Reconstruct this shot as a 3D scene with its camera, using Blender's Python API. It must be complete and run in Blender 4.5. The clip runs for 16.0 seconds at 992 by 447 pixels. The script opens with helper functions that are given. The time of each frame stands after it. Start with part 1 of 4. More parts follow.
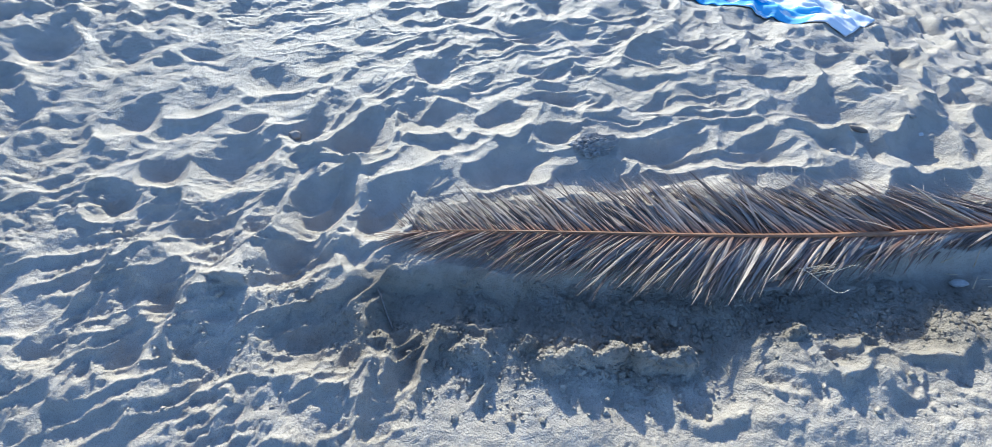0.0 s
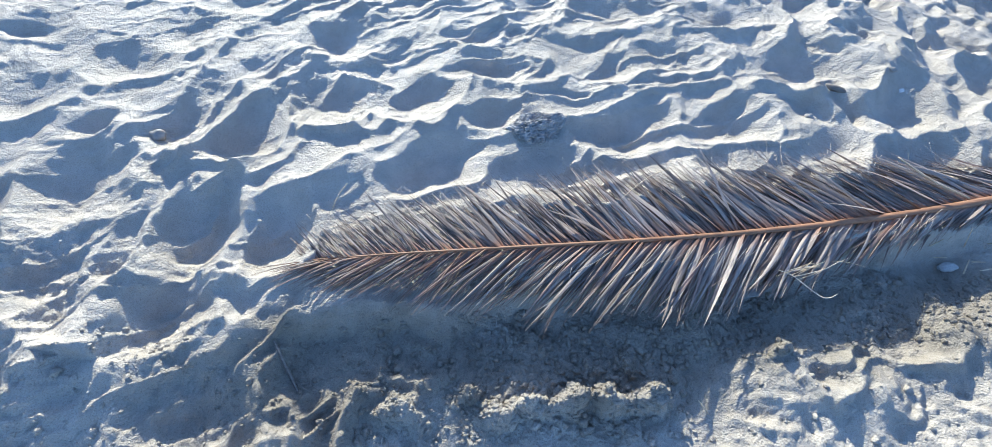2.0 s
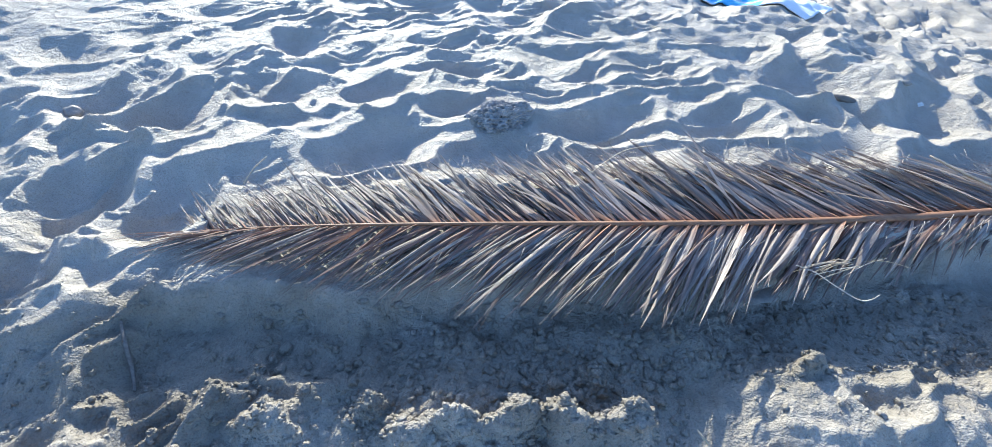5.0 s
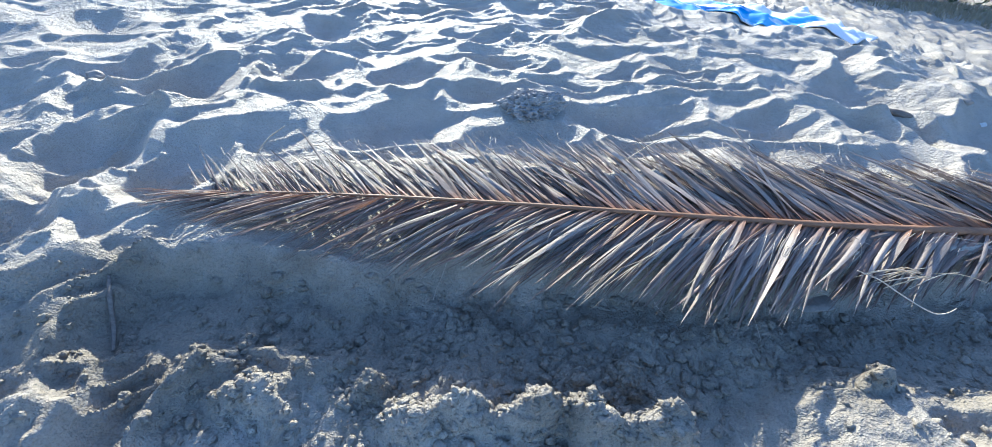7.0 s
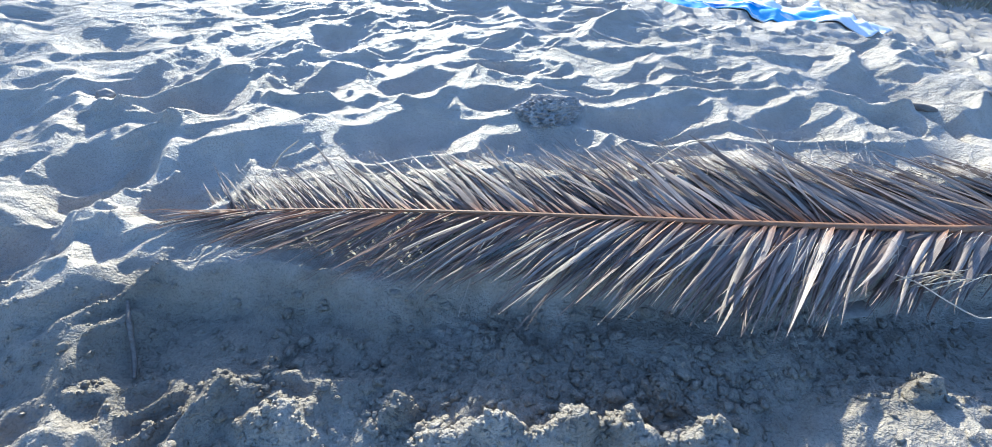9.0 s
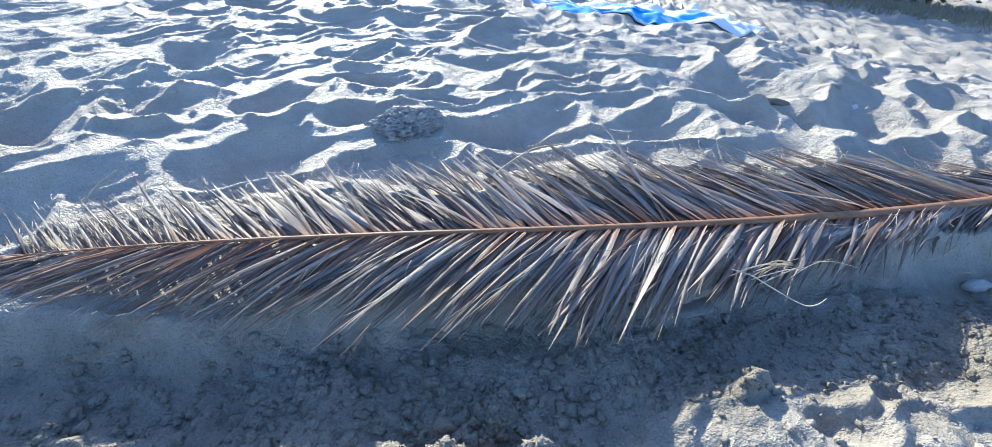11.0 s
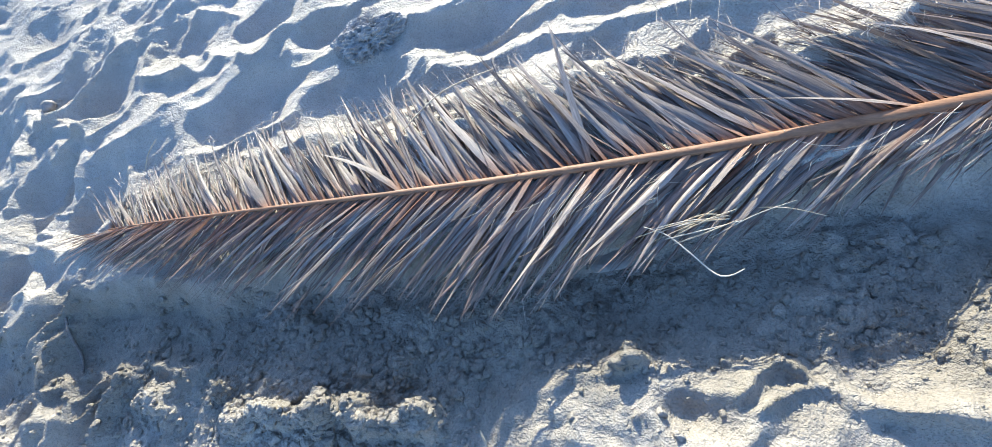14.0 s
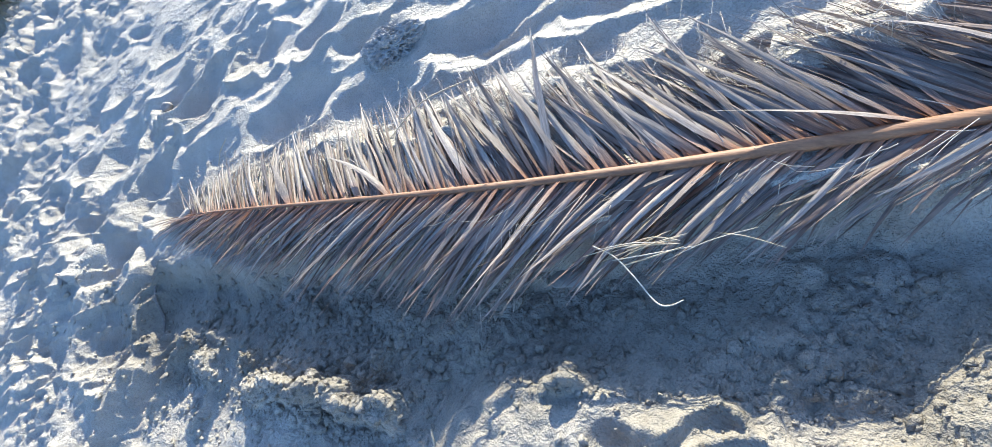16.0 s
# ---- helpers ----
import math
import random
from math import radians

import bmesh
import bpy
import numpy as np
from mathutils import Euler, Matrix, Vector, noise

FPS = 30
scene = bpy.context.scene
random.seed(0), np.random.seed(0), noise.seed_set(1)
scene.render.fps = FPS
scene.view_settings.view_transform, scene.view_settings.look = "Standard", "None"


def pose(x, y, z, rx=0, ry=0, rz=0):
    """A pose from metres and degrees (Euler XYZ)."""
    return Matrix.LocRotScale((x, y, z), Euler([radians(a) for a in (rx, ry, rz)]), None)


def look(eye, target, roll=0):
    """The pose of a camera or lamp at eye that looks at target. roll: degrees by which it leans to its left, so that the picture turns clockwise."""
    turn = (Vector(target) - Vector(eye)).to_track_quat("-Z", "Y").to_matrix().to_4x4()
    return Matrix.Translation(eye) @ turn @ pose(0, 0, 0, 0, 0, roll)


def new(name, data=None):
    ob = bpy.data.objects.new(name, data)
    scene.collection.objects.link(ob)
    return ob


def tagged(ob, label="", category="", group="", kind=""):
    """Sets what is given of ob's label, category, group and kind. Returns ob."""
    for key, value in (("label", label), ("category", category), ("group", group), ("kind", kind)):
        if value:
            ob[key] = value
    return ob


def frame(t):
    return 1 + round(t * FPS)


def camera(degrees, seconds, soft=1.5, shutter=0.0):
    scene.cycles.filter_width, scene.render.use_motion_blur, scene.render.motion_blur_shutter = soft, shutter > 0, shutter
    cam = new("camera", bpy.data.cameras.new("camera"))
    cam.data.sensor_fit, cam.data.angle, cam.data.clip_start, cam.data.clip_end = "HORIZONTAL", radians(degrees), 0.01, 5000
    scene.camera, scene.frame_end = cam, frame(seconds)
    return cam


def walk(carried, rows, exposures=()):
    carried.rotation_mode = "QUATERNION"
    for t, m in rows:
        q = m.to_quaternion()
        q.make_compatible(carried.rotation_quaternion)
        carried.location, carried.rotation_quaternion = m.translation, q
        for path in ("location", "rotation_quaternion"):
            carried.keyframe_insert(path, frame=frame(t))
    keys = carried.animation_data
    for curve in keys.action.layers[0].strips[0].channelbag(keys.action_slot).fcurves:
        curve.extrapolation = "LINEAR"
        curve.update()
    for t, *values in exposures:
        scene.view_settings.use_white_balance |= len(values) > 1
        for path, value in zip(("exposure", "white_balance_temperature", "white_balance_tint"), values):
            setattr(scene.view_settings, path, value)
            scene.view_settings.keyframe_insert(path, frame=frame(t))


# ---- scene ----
cam = camera(89.0, 16.0, soft=0.6)
PATH = [
    (0, (-0.388, -1.295, 1.385), (-0.615, 0.08, -0.05), 3.3),
    (0.5, (-0.518, -1.041, 1.358), (-0.589, 0.371, -0.057), 4.1),
    (1, (-0.55, -0.93, 1.274), (-0.471, 0.411, -0.208), 4.4),
    (1.5, (-0.504, -0.903, 1.227), (-0.422, 0.271, -0.39), 5.7),
    (2, (-0.369, -0.868, 1.273), (-0.389, 0.363, -0.303), 5.6),
    (2.5, (-0.193, -0.858, 1.263), (-0.355, 0.42, -0.267), 4.1),
    (3, (-0.092, -0.816, 1.211), (-0.259, 0.401, -0.367), 4.2),
    (3.5, (-0.109, -0.739, 1.109), (-0.23, 0.469, -0.48), 2.3),
    (3.7, (-0.137, -0.765, 1.042), (-0.261, 0.502, -0.5), 2.3),
    (5.8, (-0.156, -0.92, 0.755), (-0.287, 0.689, -0.425), 5.7),
    (6, (-0.163, -0.916, 0.742), (-0.323, 0.703, -0.423), 4.6),
    (6.5, (-0.181, -0.897, 0.693), (-0.427, 0.737, -0.435), 3.9),
    (7, (-0.152, -0.899, 0.645), (-0.372, 0.725, -0.501), 6.8),
    (7.5, (-0.135, -0.885, 0.626), (-0.33, 0.721, -0.55), 4.9),
    (8, (-0.168, -0.877, 0.633), (-0.399, 0.75, -0.507), 4.9),
    (8.2, (-0.2, -0.876, 0.633), (-0.443, 0.735, -0.527), 4.8),
    (10.3, (-0.106, -0.834, 0.667), (-0.299, 0.824, -0.435), 4.4),
    (10.5, (-0.063, -0.82, 0.664), (-0.207, 0.838, -0.446), 4.8),
    (11, (0.018, -0.786, 0.64), (-0.02, 0.886, -0.457), 4.7),
    (11.5, (0.067, -0.752, 0.64), (0.068, 0.892, -0.499), 3.9),
    (12, (0.165, -0.717, 0.726), (-0.095, 0.712, -0.649), -4.2),
    (12.5, (0.258, -0.676, 0.807), (-0.182, 0.562, -0.701), -9.1),
    (13, (0.392, -0.558, 0.805), (-0.216, 0.556, -0.74), -16.7),
    (13.5, (0.478, -0.448, 0.805), (-0.205, 0.481, -0.829), -24.8),
    (14, (0.541, -0.412, 0.853), (-0.166, 0.46, -0.802), -28.8),
    (14.5, (0.639, -0.349, 0.882), (-0.218, 0.393, -0.766), -37.7),
    (15, (0.715, -0.34, 0.881), (-0.321, 0.281, -0.714), -41.9),
    (15.5, (0.776, -0.302, 0.844), (-0.317, 0.338, -0.703), -39.5),
    (16, (0.807, -0.279, 0.781), (-0.314, 0.386, -0.736), -42.5),
]
EXPOSURE, KELVIN, TINT = 1.47, 4610, 10
SHIFTS = [(0, -0.38), (0.5, -0.22), (1, -0.36), (1.5, -0.26), (2.5, -0.06), (3.5, -0.1), (6, -0.02), (8, -0.02), (10.5, -0.08), (11.5, -0.06), (12.5, 0.06), (14, 0.12), (15, 0.19), (16, 0.16)]
walk(cam, [(t, look(eye, target, roll)) for t, eye, target, roll in PATH], [(t, EXPOSURE + e, KELVIN - 60 * (t < 2) + 110 * (t > 12), TINT) for t, e in SHIFTS])

# ---- light ----
SUN_AZ, SUN_EL = -24.0, 24.0      # degrees: left of straight ahead, above the horizon
world = bpy.data.worlds.new("sky")
scene.world = world
world.use_nodes = True
wn = world.node_tree
sky = wn.nodes.new("ShaderNodeTexSky")
sky.sky_type = "NISHITA"
sky.sun_disc = False
sky.sun_elevation = radians(SUN_EL)
sky.sun_rotation = radians(SUN_AZ)
wn.nodes["Background"].inputs["Strength"].default_value = 0.101
wn.links.new(sky.outputs["Color"], wn.nodes["Background"].inputs["Color"])
sun_data = bpy.data.lights.new("sun", "SUN")
sun_data.energy = 4.35
sun_data.angle = radians(0.55)
sun_data.color = (1.0, 0.785, 0.44)
sun = new("sun", sun_data)
az, el = radians(SUN_AZ), radians(SUN_EL)
sun.matrix_world = look((30 * math.sin(az) * math.cos(el), 30 * math.cos(az) * math.cos(el), 30 * math.sin(el)), (0, 0, 0))


# ---- materials ----
def material(name, rough=0.8):
    m = bpy.data.materials.new(name)
    m.use_nodes = True
    b = m.node_tree.nodes["Principled BSDF"]
    b.inputs["Roughness"].default_value = rough
    return m, m.node_tree, b


def node(tree, kind, **values):
    n = tree.nodes.new(kind)
    for key, value in values.items():
        n.inputs[key.replace("_", " ")].default_value = value
    return n


def ramp(tree, source, stops):
    r = tree.nodes.new("ShaderNodeValToRGB")
    e = r.color_ramp.elements
    while len(e) < len(stops):
        e.new(0.5)
    for k, (place, colour) in enumerate(stops):
        e[k].position, e[k].color = place, (*colour, 1)
    tree.links.new(source, r.inputs[0])
    return r.outputs[0]


def mixed(tree, kind, factor, a, b):
    n = tree.nodes.new("ShaderNodeMix")
    n.data_type, n.blend_type = "RGBA", kind
    for socket, value in ((n.inputs[0], factor), (n.inputs[6], a), (n.inputs[7], b)):
        if isinstance(value, bpy.types.NodeSocket):
            tree.links.new(value, socket)
        elif isinstance(value, tuple):
            socket.default_value = (*value, 1)
        else:
            socket.default_value = value
    return n.outputs[2]


def noise_tex(tree, coords, scale, detail=4.0, rough=0.6):
    n = node(tree, "ShaderNodeTexNoise", Scale=scale, Detail=detail, Roughness=rough)
    tree.links.new(coords, n.inputs["Vector"])
    return n.outputs["Fac"]


def bumps(tree, bsdf, layers):
    """layers: (height socket, distance in metres, strength), coarse first."""
    last = None
    for height, distance, strength in layers:
        b = node(tree, "ShaderNodeBump", Distance=distance, Strength=strength)
        tree.links.new(height, b.inputs["Height"])
        if last:
            tree.links.new(last, b.inputs["Normal"])
        last = b.outputs["Normal"]
    tree.links.new(last, bsdf.inputs["Normal"])


def make_sand():
    m, t, b = material("sand", 0.6)
    b.inputs["Specular IOR Level"].default_value = 0.4
    co = t.nodes.new("ShaderNodeTexCoord").outputs["Object"]
    patch = noise_tex(t, co, 2.2, 3)
    damp = noise_tex(t, co, 14, 4)
    grain = noise_tex(t, co, 900, 2, 0.7)
    speck = noise_tex(t, co, 260, 3, 0.7)
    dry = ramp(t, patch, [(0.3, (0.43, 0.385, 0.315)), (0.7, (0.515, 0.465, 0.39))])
    dug_shade = ramp(t, patch, [(0.3, (0.225, 0.195, 0.15)), (0.7, (0.315, 0.28, 0.22))])
    # dug-up damp sand beside the frond, with the trench's shade painted into its colour
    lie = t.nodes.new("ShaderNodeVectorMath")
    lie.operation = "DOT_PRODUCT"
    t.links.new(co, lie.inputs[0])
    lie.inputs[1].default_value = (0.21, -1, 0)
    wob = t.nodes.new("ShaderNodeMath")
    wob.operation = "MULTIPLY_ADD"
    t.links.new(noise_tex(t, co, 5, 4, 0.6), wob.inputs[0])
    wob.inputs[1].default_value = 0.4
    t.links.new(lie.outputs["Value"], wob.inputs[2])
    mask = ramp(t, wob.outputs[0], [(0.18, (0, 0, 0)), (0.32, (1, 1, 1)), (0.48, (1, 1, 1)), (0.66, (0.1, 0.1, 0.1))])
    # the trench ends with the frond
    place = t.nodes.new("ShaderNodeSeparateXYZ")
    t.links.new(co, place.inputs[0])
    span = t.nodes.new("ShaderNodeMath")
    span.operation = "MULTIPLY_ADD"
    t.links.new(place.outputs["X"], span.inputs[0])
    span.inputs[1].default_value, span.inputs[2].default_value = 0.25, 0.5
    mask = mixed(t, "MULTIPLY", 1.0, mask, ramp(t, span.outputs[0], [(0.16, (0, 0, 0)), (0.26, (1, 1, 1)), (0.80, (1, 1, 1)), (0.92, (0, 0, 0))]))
    # dark specks paint the small shadows between crumbs into the sand
    crumb_shade = ramp(t, noise_tex(t, co, 62, 3, 0.65), [(0.30, (0.6, 0.58, 0.56)), (0.42, (1, 1, 1))])
    dug_shade = mixed(t, "MULTIPLY", 0.8, dug_shade, crumb_shade)
    c = mixed(t, "MIX", mask, dry, dug_shade)
    c = mixed(t, "MULTIPLY", 0.55, c, ramp(t, damp, [(0.3, (0.68, 0.66, 0.64)), (0.7, (1.08, 1.07, 1.06))]))
    c = mixed(t, "MULTIPLY", 0.55, c, ramp(t, speck, [(0.36, (0.6, 0.58, 0.56)), (0.46, (0.95, 0.95, 0.95)), (0.64, (1.12, 1.12, 1.11))]))
    c = mixed(t, "MULTIPLY", 0.2, c, ramp(t, grain, [(0.3, (0.7, 0.68, 0.66)), (0.7, (1.2, 1.19, 1.17))]))
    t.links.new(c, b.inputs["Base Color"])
    bumps(t, b, [(noise_tex(t, co, 40, 4, 0.6), 0.024, 0.55), (noise_tex(t, co, 170, 2, 0.6), 0.0065, 0.9), (noise_tex(t, co, 420, 2, 0.6), 0.0022, 0.8)])
    return m


def make_leaf(name, pale, dark, base, reach):
    """Dry leaflets: brownish where they join the stem, grey towards the tip, streaked along."""
    m, t, b = material(name, 0.52)
    b.inputs["Specular IOR Level"].default_value = 0.4
    co = t.nodes.new("ShaderNodeTexCoord").outputs["Object"]
    sep = t.nodes.new("ShaderNodeSeparateXYZ")
    t.links.new(co, sep.inputs[0])
    stretch = t.nodes.new("ShaderNodeMapping")
    stretch.inputs["Scale"].default_value = (3, 110, 20)
    t.links.new(co, stretch.inputs["Vector"])
    rnd = t.nodes.new("ShaderNodeObjectInfo").outputs["Random"]
    off = t.nodes.new("ShaderNodeVectorMath")
    off.operation = "ADD"
    t.links.new(stretch.outputs[0], off.inputs[0])
    t.links.new(rnd, off.inputs[1])
    streak = noise_tex(t, off.outputs[0], 1.6, 4)
    c = mixed(t, "MIX", rnd, pale, dark)
    along = ramp(t, sep.outputs["X"], [(0.0, (1, 1, 1)), (0.38 * reach, (0.5, 0.5, 0.5)), (reach, (0, 0, 0))])
    c = mixed(t, "MIX", along, c, base)
    c = mixed(t, "MULTIPLY", 0.8, c, ramp(t, streak, [(0.3, (0.6, 0.57, 0.55)), (0.55, (1, 1, 1)), (0.75, (1.15, 1.14, 1.12))]))
    # veins; the palest lines paint sunlit leaf edges into the colour
    vein_glint = noise_tex(t, off.outputs[0], 4.2, 2)
    c = mixed(t, "MULTIPLY", 1.0, c, ramp(t, vein_glint, [(0.38, (0.72, 0.70, 0.69)), (0.5, (1, 1, 1)), (0.6, (1.05, 1.04, 1.03)), (0.66, (1.5, 1.48, 1.45))]))
    t.links.new(c, b.inputs["Base Color"])
    bumps(t, b, [(streak, 0.002, 0.5), (vein_glint, 0.001, 0.4)])
    tr = t.nodes.new("ShaderNodeBsdfTranslucent")
    t.links.new(c, tr.inputs["Color"])
    mx = t.nodes.new("ShaderNodeMixShader")
    mx.inputs[0].default_value = 0.22
    t.links.new(b.outputs[0], mx.inputs[1])
    t.links.new(tr.outputs[0], mx.inputs[2])
    t.links.new(mx.outputs[0], t.nodes["Material Output"].inputs["Surface"])
    return m


def make_grained(name, light, dark, scale, rough=0.7, depth=0.002, stretch=(1, 1, 1)):
    m, t, b = material(name, rough)
    co = t.nodes.new("ShaderNodeTexCoord").outputs["Object"]
    mp = t.nodes.new("ShaderNodeMapping")
    mp.inputs["Scale"].default_value = stretch
    t.links.new(co, mp.inputs["Vector"])
    co = mp.outputs[0]
    a = noise_tex(t, co, scale, 5)
    f = noise_tex(t, co, scale * 7, 3)
    c = ramp(t, a, [(0.3, dark), (0.7, light)])
    c = mixed(t, "MULTIPLY", 0.7, c, ramp(t, f, [(0.3, (0.7, 0.7, 0.7)), (0.65, (1.1, 1.1, 1.1))]))
    t.links.new(c, b.inputs["Base Color"])
    bumps(t, b, [(a, depth * 2, 0.5), (f, depth, 0.5)])
    return m


def make_towel():
    m, t, b = material("towel_cloth", 0.9)
    co = t.nodes.new("ShaderNodeTexCoord").outputs["UV"]
    wave = t.nodes.new("ShaderNodeTexVoronoi")
    wave.inputs["Scale"].default_value = 4.5
    t.links.new(co, wave.inputs["Vector"])
    blot = noise_tex(t, co, 5.0, 3)
    sep = t.nodes.new("ShaderNodeSeparateXYZ")
    t.links.new(co, sep.inputs[0])
    blue = ramp(t, wave.outputs["Distance"], [(0.1, (0.015, 0.10, 0.42)), (0.4, (0.03, 0.22, 0.62)), (0.6, (0.2, 0.5, 0.8))])
    rise = t.nodes.new("ShaderNodeMath")
    rise.operation = "MULTIPLY_ADD"
    t.links.new(sep.outputs["Y"], rise.inputs[0])
    rise.inputs[1].default_value = 0.35
    t.links.new(blot, rise.inputs[2])
    mask = ramp(t, rise.outputs[0], [(0.57, (0, 0, 0)), (0.61, (1, 1, 1))])
    c = mixed(t, "MIX", mask, blue, (0.75, 0.78, 0.8))
    hem = ramp(t, sep.outputs["X"], [(0.13, (1, 1, 1)), (0.14, (0, 0, 0))])
    c = mixed(t, "MIX", hem, c, (0.8, 0.81, 0.82))
    t.links.new(c, b.inputs["Base Color"])
    bumps(t, b, [(noise_tex(t, co, 300, 2), 0.003, 0.4)])
    return m


SAND = make_sand()
LEAF_GREY = make_leaf("dry_leaf_grey", (0.49, 0.415, 0.35), (0.175, 0.138, 0.117), (0.44, 0.20, 0.085), 0.22)
LEAF_BROWN = make_leaf("dry_leaf_brown", (0.43, 0.315, 0.25), (0.22, 0.152, 0.118), (0.36, 0.17, 0.08), 0.5)
STEM = make_grained("frond_stem", (0.35, 0.185, 0.085), (0.20, 0.095, 0.042), 16, 0.6, 0.001, (1, 6, 6))
# lower leaflets, coloured darker to paint shade into the frond's gaps
UNDER_SHADE = make_grained("dry_leaf_shaded", (0.29, 0.21, 0.16), (0.11, 0.078, 0.058), 9, 0.6, 0.002)
STRAW = make_grained("dry_straw", (0.62, 0.52, 0.36), (0.42, 0.31, 0.18), 30, 0.6, 0.0008)
ROCK = make_grained("pitted_rock", (0.44, 0.42, 0.39), (0.18, 0.17, 0.16), 30, 0.9, 0.003)
FRAYED = make_grained("frayed_leaf", (0.62, 0.54, 0.44), (0.42, 0.34, 0.26), 30, 0.7, 0.0008)
PALE_STRAW = make_grained("bleached_straw", (0.78, 0.69, 0.54), (0.56, 0.45, 0.31), 30, 0.6, 0.0008)
PALE_STONE = make_grained("pale_stone", (0.52, 0.5, 0.46), (0.36, 0.34, 0.31), 25, 0.75, 0.001)
SHELL = make_grained("dull_shell", (0.30, 0.275, 0.24), (0.22, 0.2, 0.175), 25, 0.6, 0.001)
TWIG = make_grained("weathered_twig", (0.24, 0.205, 0.17), (0.12, 0.1, 0.08), 30, 0.8, 0.001, (1, 5, 5))
PAPER = make_grained("white_scrap", (0.66, 0.66, 0.65), (0.55, 0.54, 0.52), 20, 0.6, 0.0006)
CLOTH = make_towel()
BUSH = make_grained("bush_leaf", (0.10, 0.12, 0.05), (0.035, 0.05, 0.02), 3, 0.6, 0.002)
GRASS = make_grained("dry_grass", (0.40, 0.35, 0.24), (0.24, 0.21, 0.14), 4, 0.7, 0.001)
WOOD = make_grained("bush_stem", (0.2, 0.15, 0.1), (0.1, 0.07, 0.05), 20, 0.85, 0.002)


# ---- the frond's midrib: metres along x, its place and height ----
STEM_X = [-0.93, -0.6, -0.2, 0.2, 0.6, 1.0, 1.4, 1.85]
STEM_Y = np.polyfit(STEM_X, [-0.089, -0.046, 0.024, 0.103, 0.194, 0.312, 0.445, 0.60], 4)
STEM_Z = np.polyfit(STEM_X, [0.000, 0.040, 0.061, 0.070, 0.074, 0.074, 0.085, 0.108], 4)

# ---- the lie of the sand ----
rng = np.random.default_rng(5)
TABLE = rng.permutation(256)
TABLE = np.r_[TABLE, TABLE]
SLOTS = np.arange(256) * (2 * np.pi / 256)
GRAD_X, GRAD_Y = np.cos(SLOTS), np.sin(SLOTS)


def gnoise(x, y):
    """Gradient noise, about -0.7 to 0.7, one cell a unit."""
    xi, yi = np.floor(x).astype(int), np.floor(y).astype(int)
    xf, yf = x - xi, y - yi
    u, v = xf * xf * xf * (xf * (xf * 6 - 15) + 10), yf * yf * yf * (yf * (yf * 6 - 15) + 10)

    def corner(a, b):
        h = TABLE[(TABLE[(xi + a) & 255] + yi + b) & 255]
        return GRAD_X[h] * (xf - a) + GRAD_Y[h] * (yf - b)

    n0 = corner(0, 0) * (1 - u) + corner(1, 0) * u
    n1 = corner(0, 1) * (1 - u) + corner(1, 1) * u
    return n0 * (1 - v) + n1 * v


def fbm(x, y, octaves=4, gain=0.5):
    total, amp = 0.0, 1.0
    for k in range(octaves):
        total = total + amp * gnoise(x * 2 ** k + 17.3 * k, y * 2 ** k - 9.1 * k)
        amp *= gain
    return total


def step(a, b, v):
    s = np.clip((v - a) / (b - a), 0, 1)
    return s * s * (3 - 2 * s)


def base_height(x, y):
    """A bank that rises away from the water's side, then falls gently to a flat."""
    brow = np.maximum(1.6 - 0.65 * step(-0.5, 0.3, x) - 0.6 * np.maximum(x - 0.95, 0), -0.5)
    over = np.maximum(y - brow, 0)
    up = np.where(y < brow, y, brow + 0.25 * (1 - np.exp(-over / 0.25)))
    up = np.where(up > -1.0, up, -1.0 - 0.8 * (1 - np.exp(-np.maximum(-1.0 - up, 0) / 0.8)))
    return 0.1405 * up - 0.7 * step(0.05, 6.0, over) + 0.0175 * 4 * np.tanh(x / 4) - 0.045 * step(0.55, 1.3, x) * step(1.3, 0.4, y) * step(-0.2, 0.3, y)


PITS = []
RIDGES = []
CRESTS = []
MOUNDS = []


def pit(x, y, wide, deep_along, depth, turn=0.0):
    """A trodden hollow: centre, width, length, depth, degrees that it is turned."""
    PITS.append((x, y, wide / 2, deep_along / 2, depth, radians(turn)))


def ridge(x0, y0, x1, y1, height, width, bow=0.0):
    """A crest of pushed-up sand between two places, bowed sideways by bow metres."""
    RIDGES.append((x0, y0, x1, y1, height, width, bow))


def crest(height, width, *places):
    """A sharp crest that runs on from place to place, over the hollows."""
    for (x0, y0), (x1, y1) in zip(places, places[1:]):
        CRESTS.append((x0, y0, x1, y1, height, width, 0.0))


def mound(x, y, rx, ry, height, turn=0.0):
    MOUNDS.append((x, y, rx, ry, height, radians(turn)))


pit(-1.50, 1.06, 0.24, 0.20, 0.05)
pit(-1.68, 0.85, 0.27, 0.24, 0.05)
pit(-1.82, 0.66, 0.28, 0.26, 0.06)
pit(-2.10, 0.46, 0.27, 0.26, 0.05)
pit(-2.27, 0.76, 0.2, 0.14, 0.04)
pit(-1.83, 0.35, 0.14, 0.16, 0.04)
pit(-1.50, 0.45, 0.24, 0.40, 0.065, -15)
pit(-1.32, 0.71, 0.22, 0.30, 0.06)
pit(-1.10, 0.895, 0.34, 0.24, 0.07)
pit(-0.86, 0.84, 0.15, 0.15, 0.035)
pit(-0.56, 0.98, 0.22, 0.14, 0.035)
pit(-0.49, 0.80, 0.31, 0.22, 0.05)
pit(-1.03, 0.57, 0.38, 0.30, 0.075)
pit(-0.72, 0.62, 0.30, 0.25, 0.06)
pit(-1.28, 0.38, 0.26, 0.30, 0.065)
pit(-0.02, 1.19, 0.37, 0.27, 0.06)
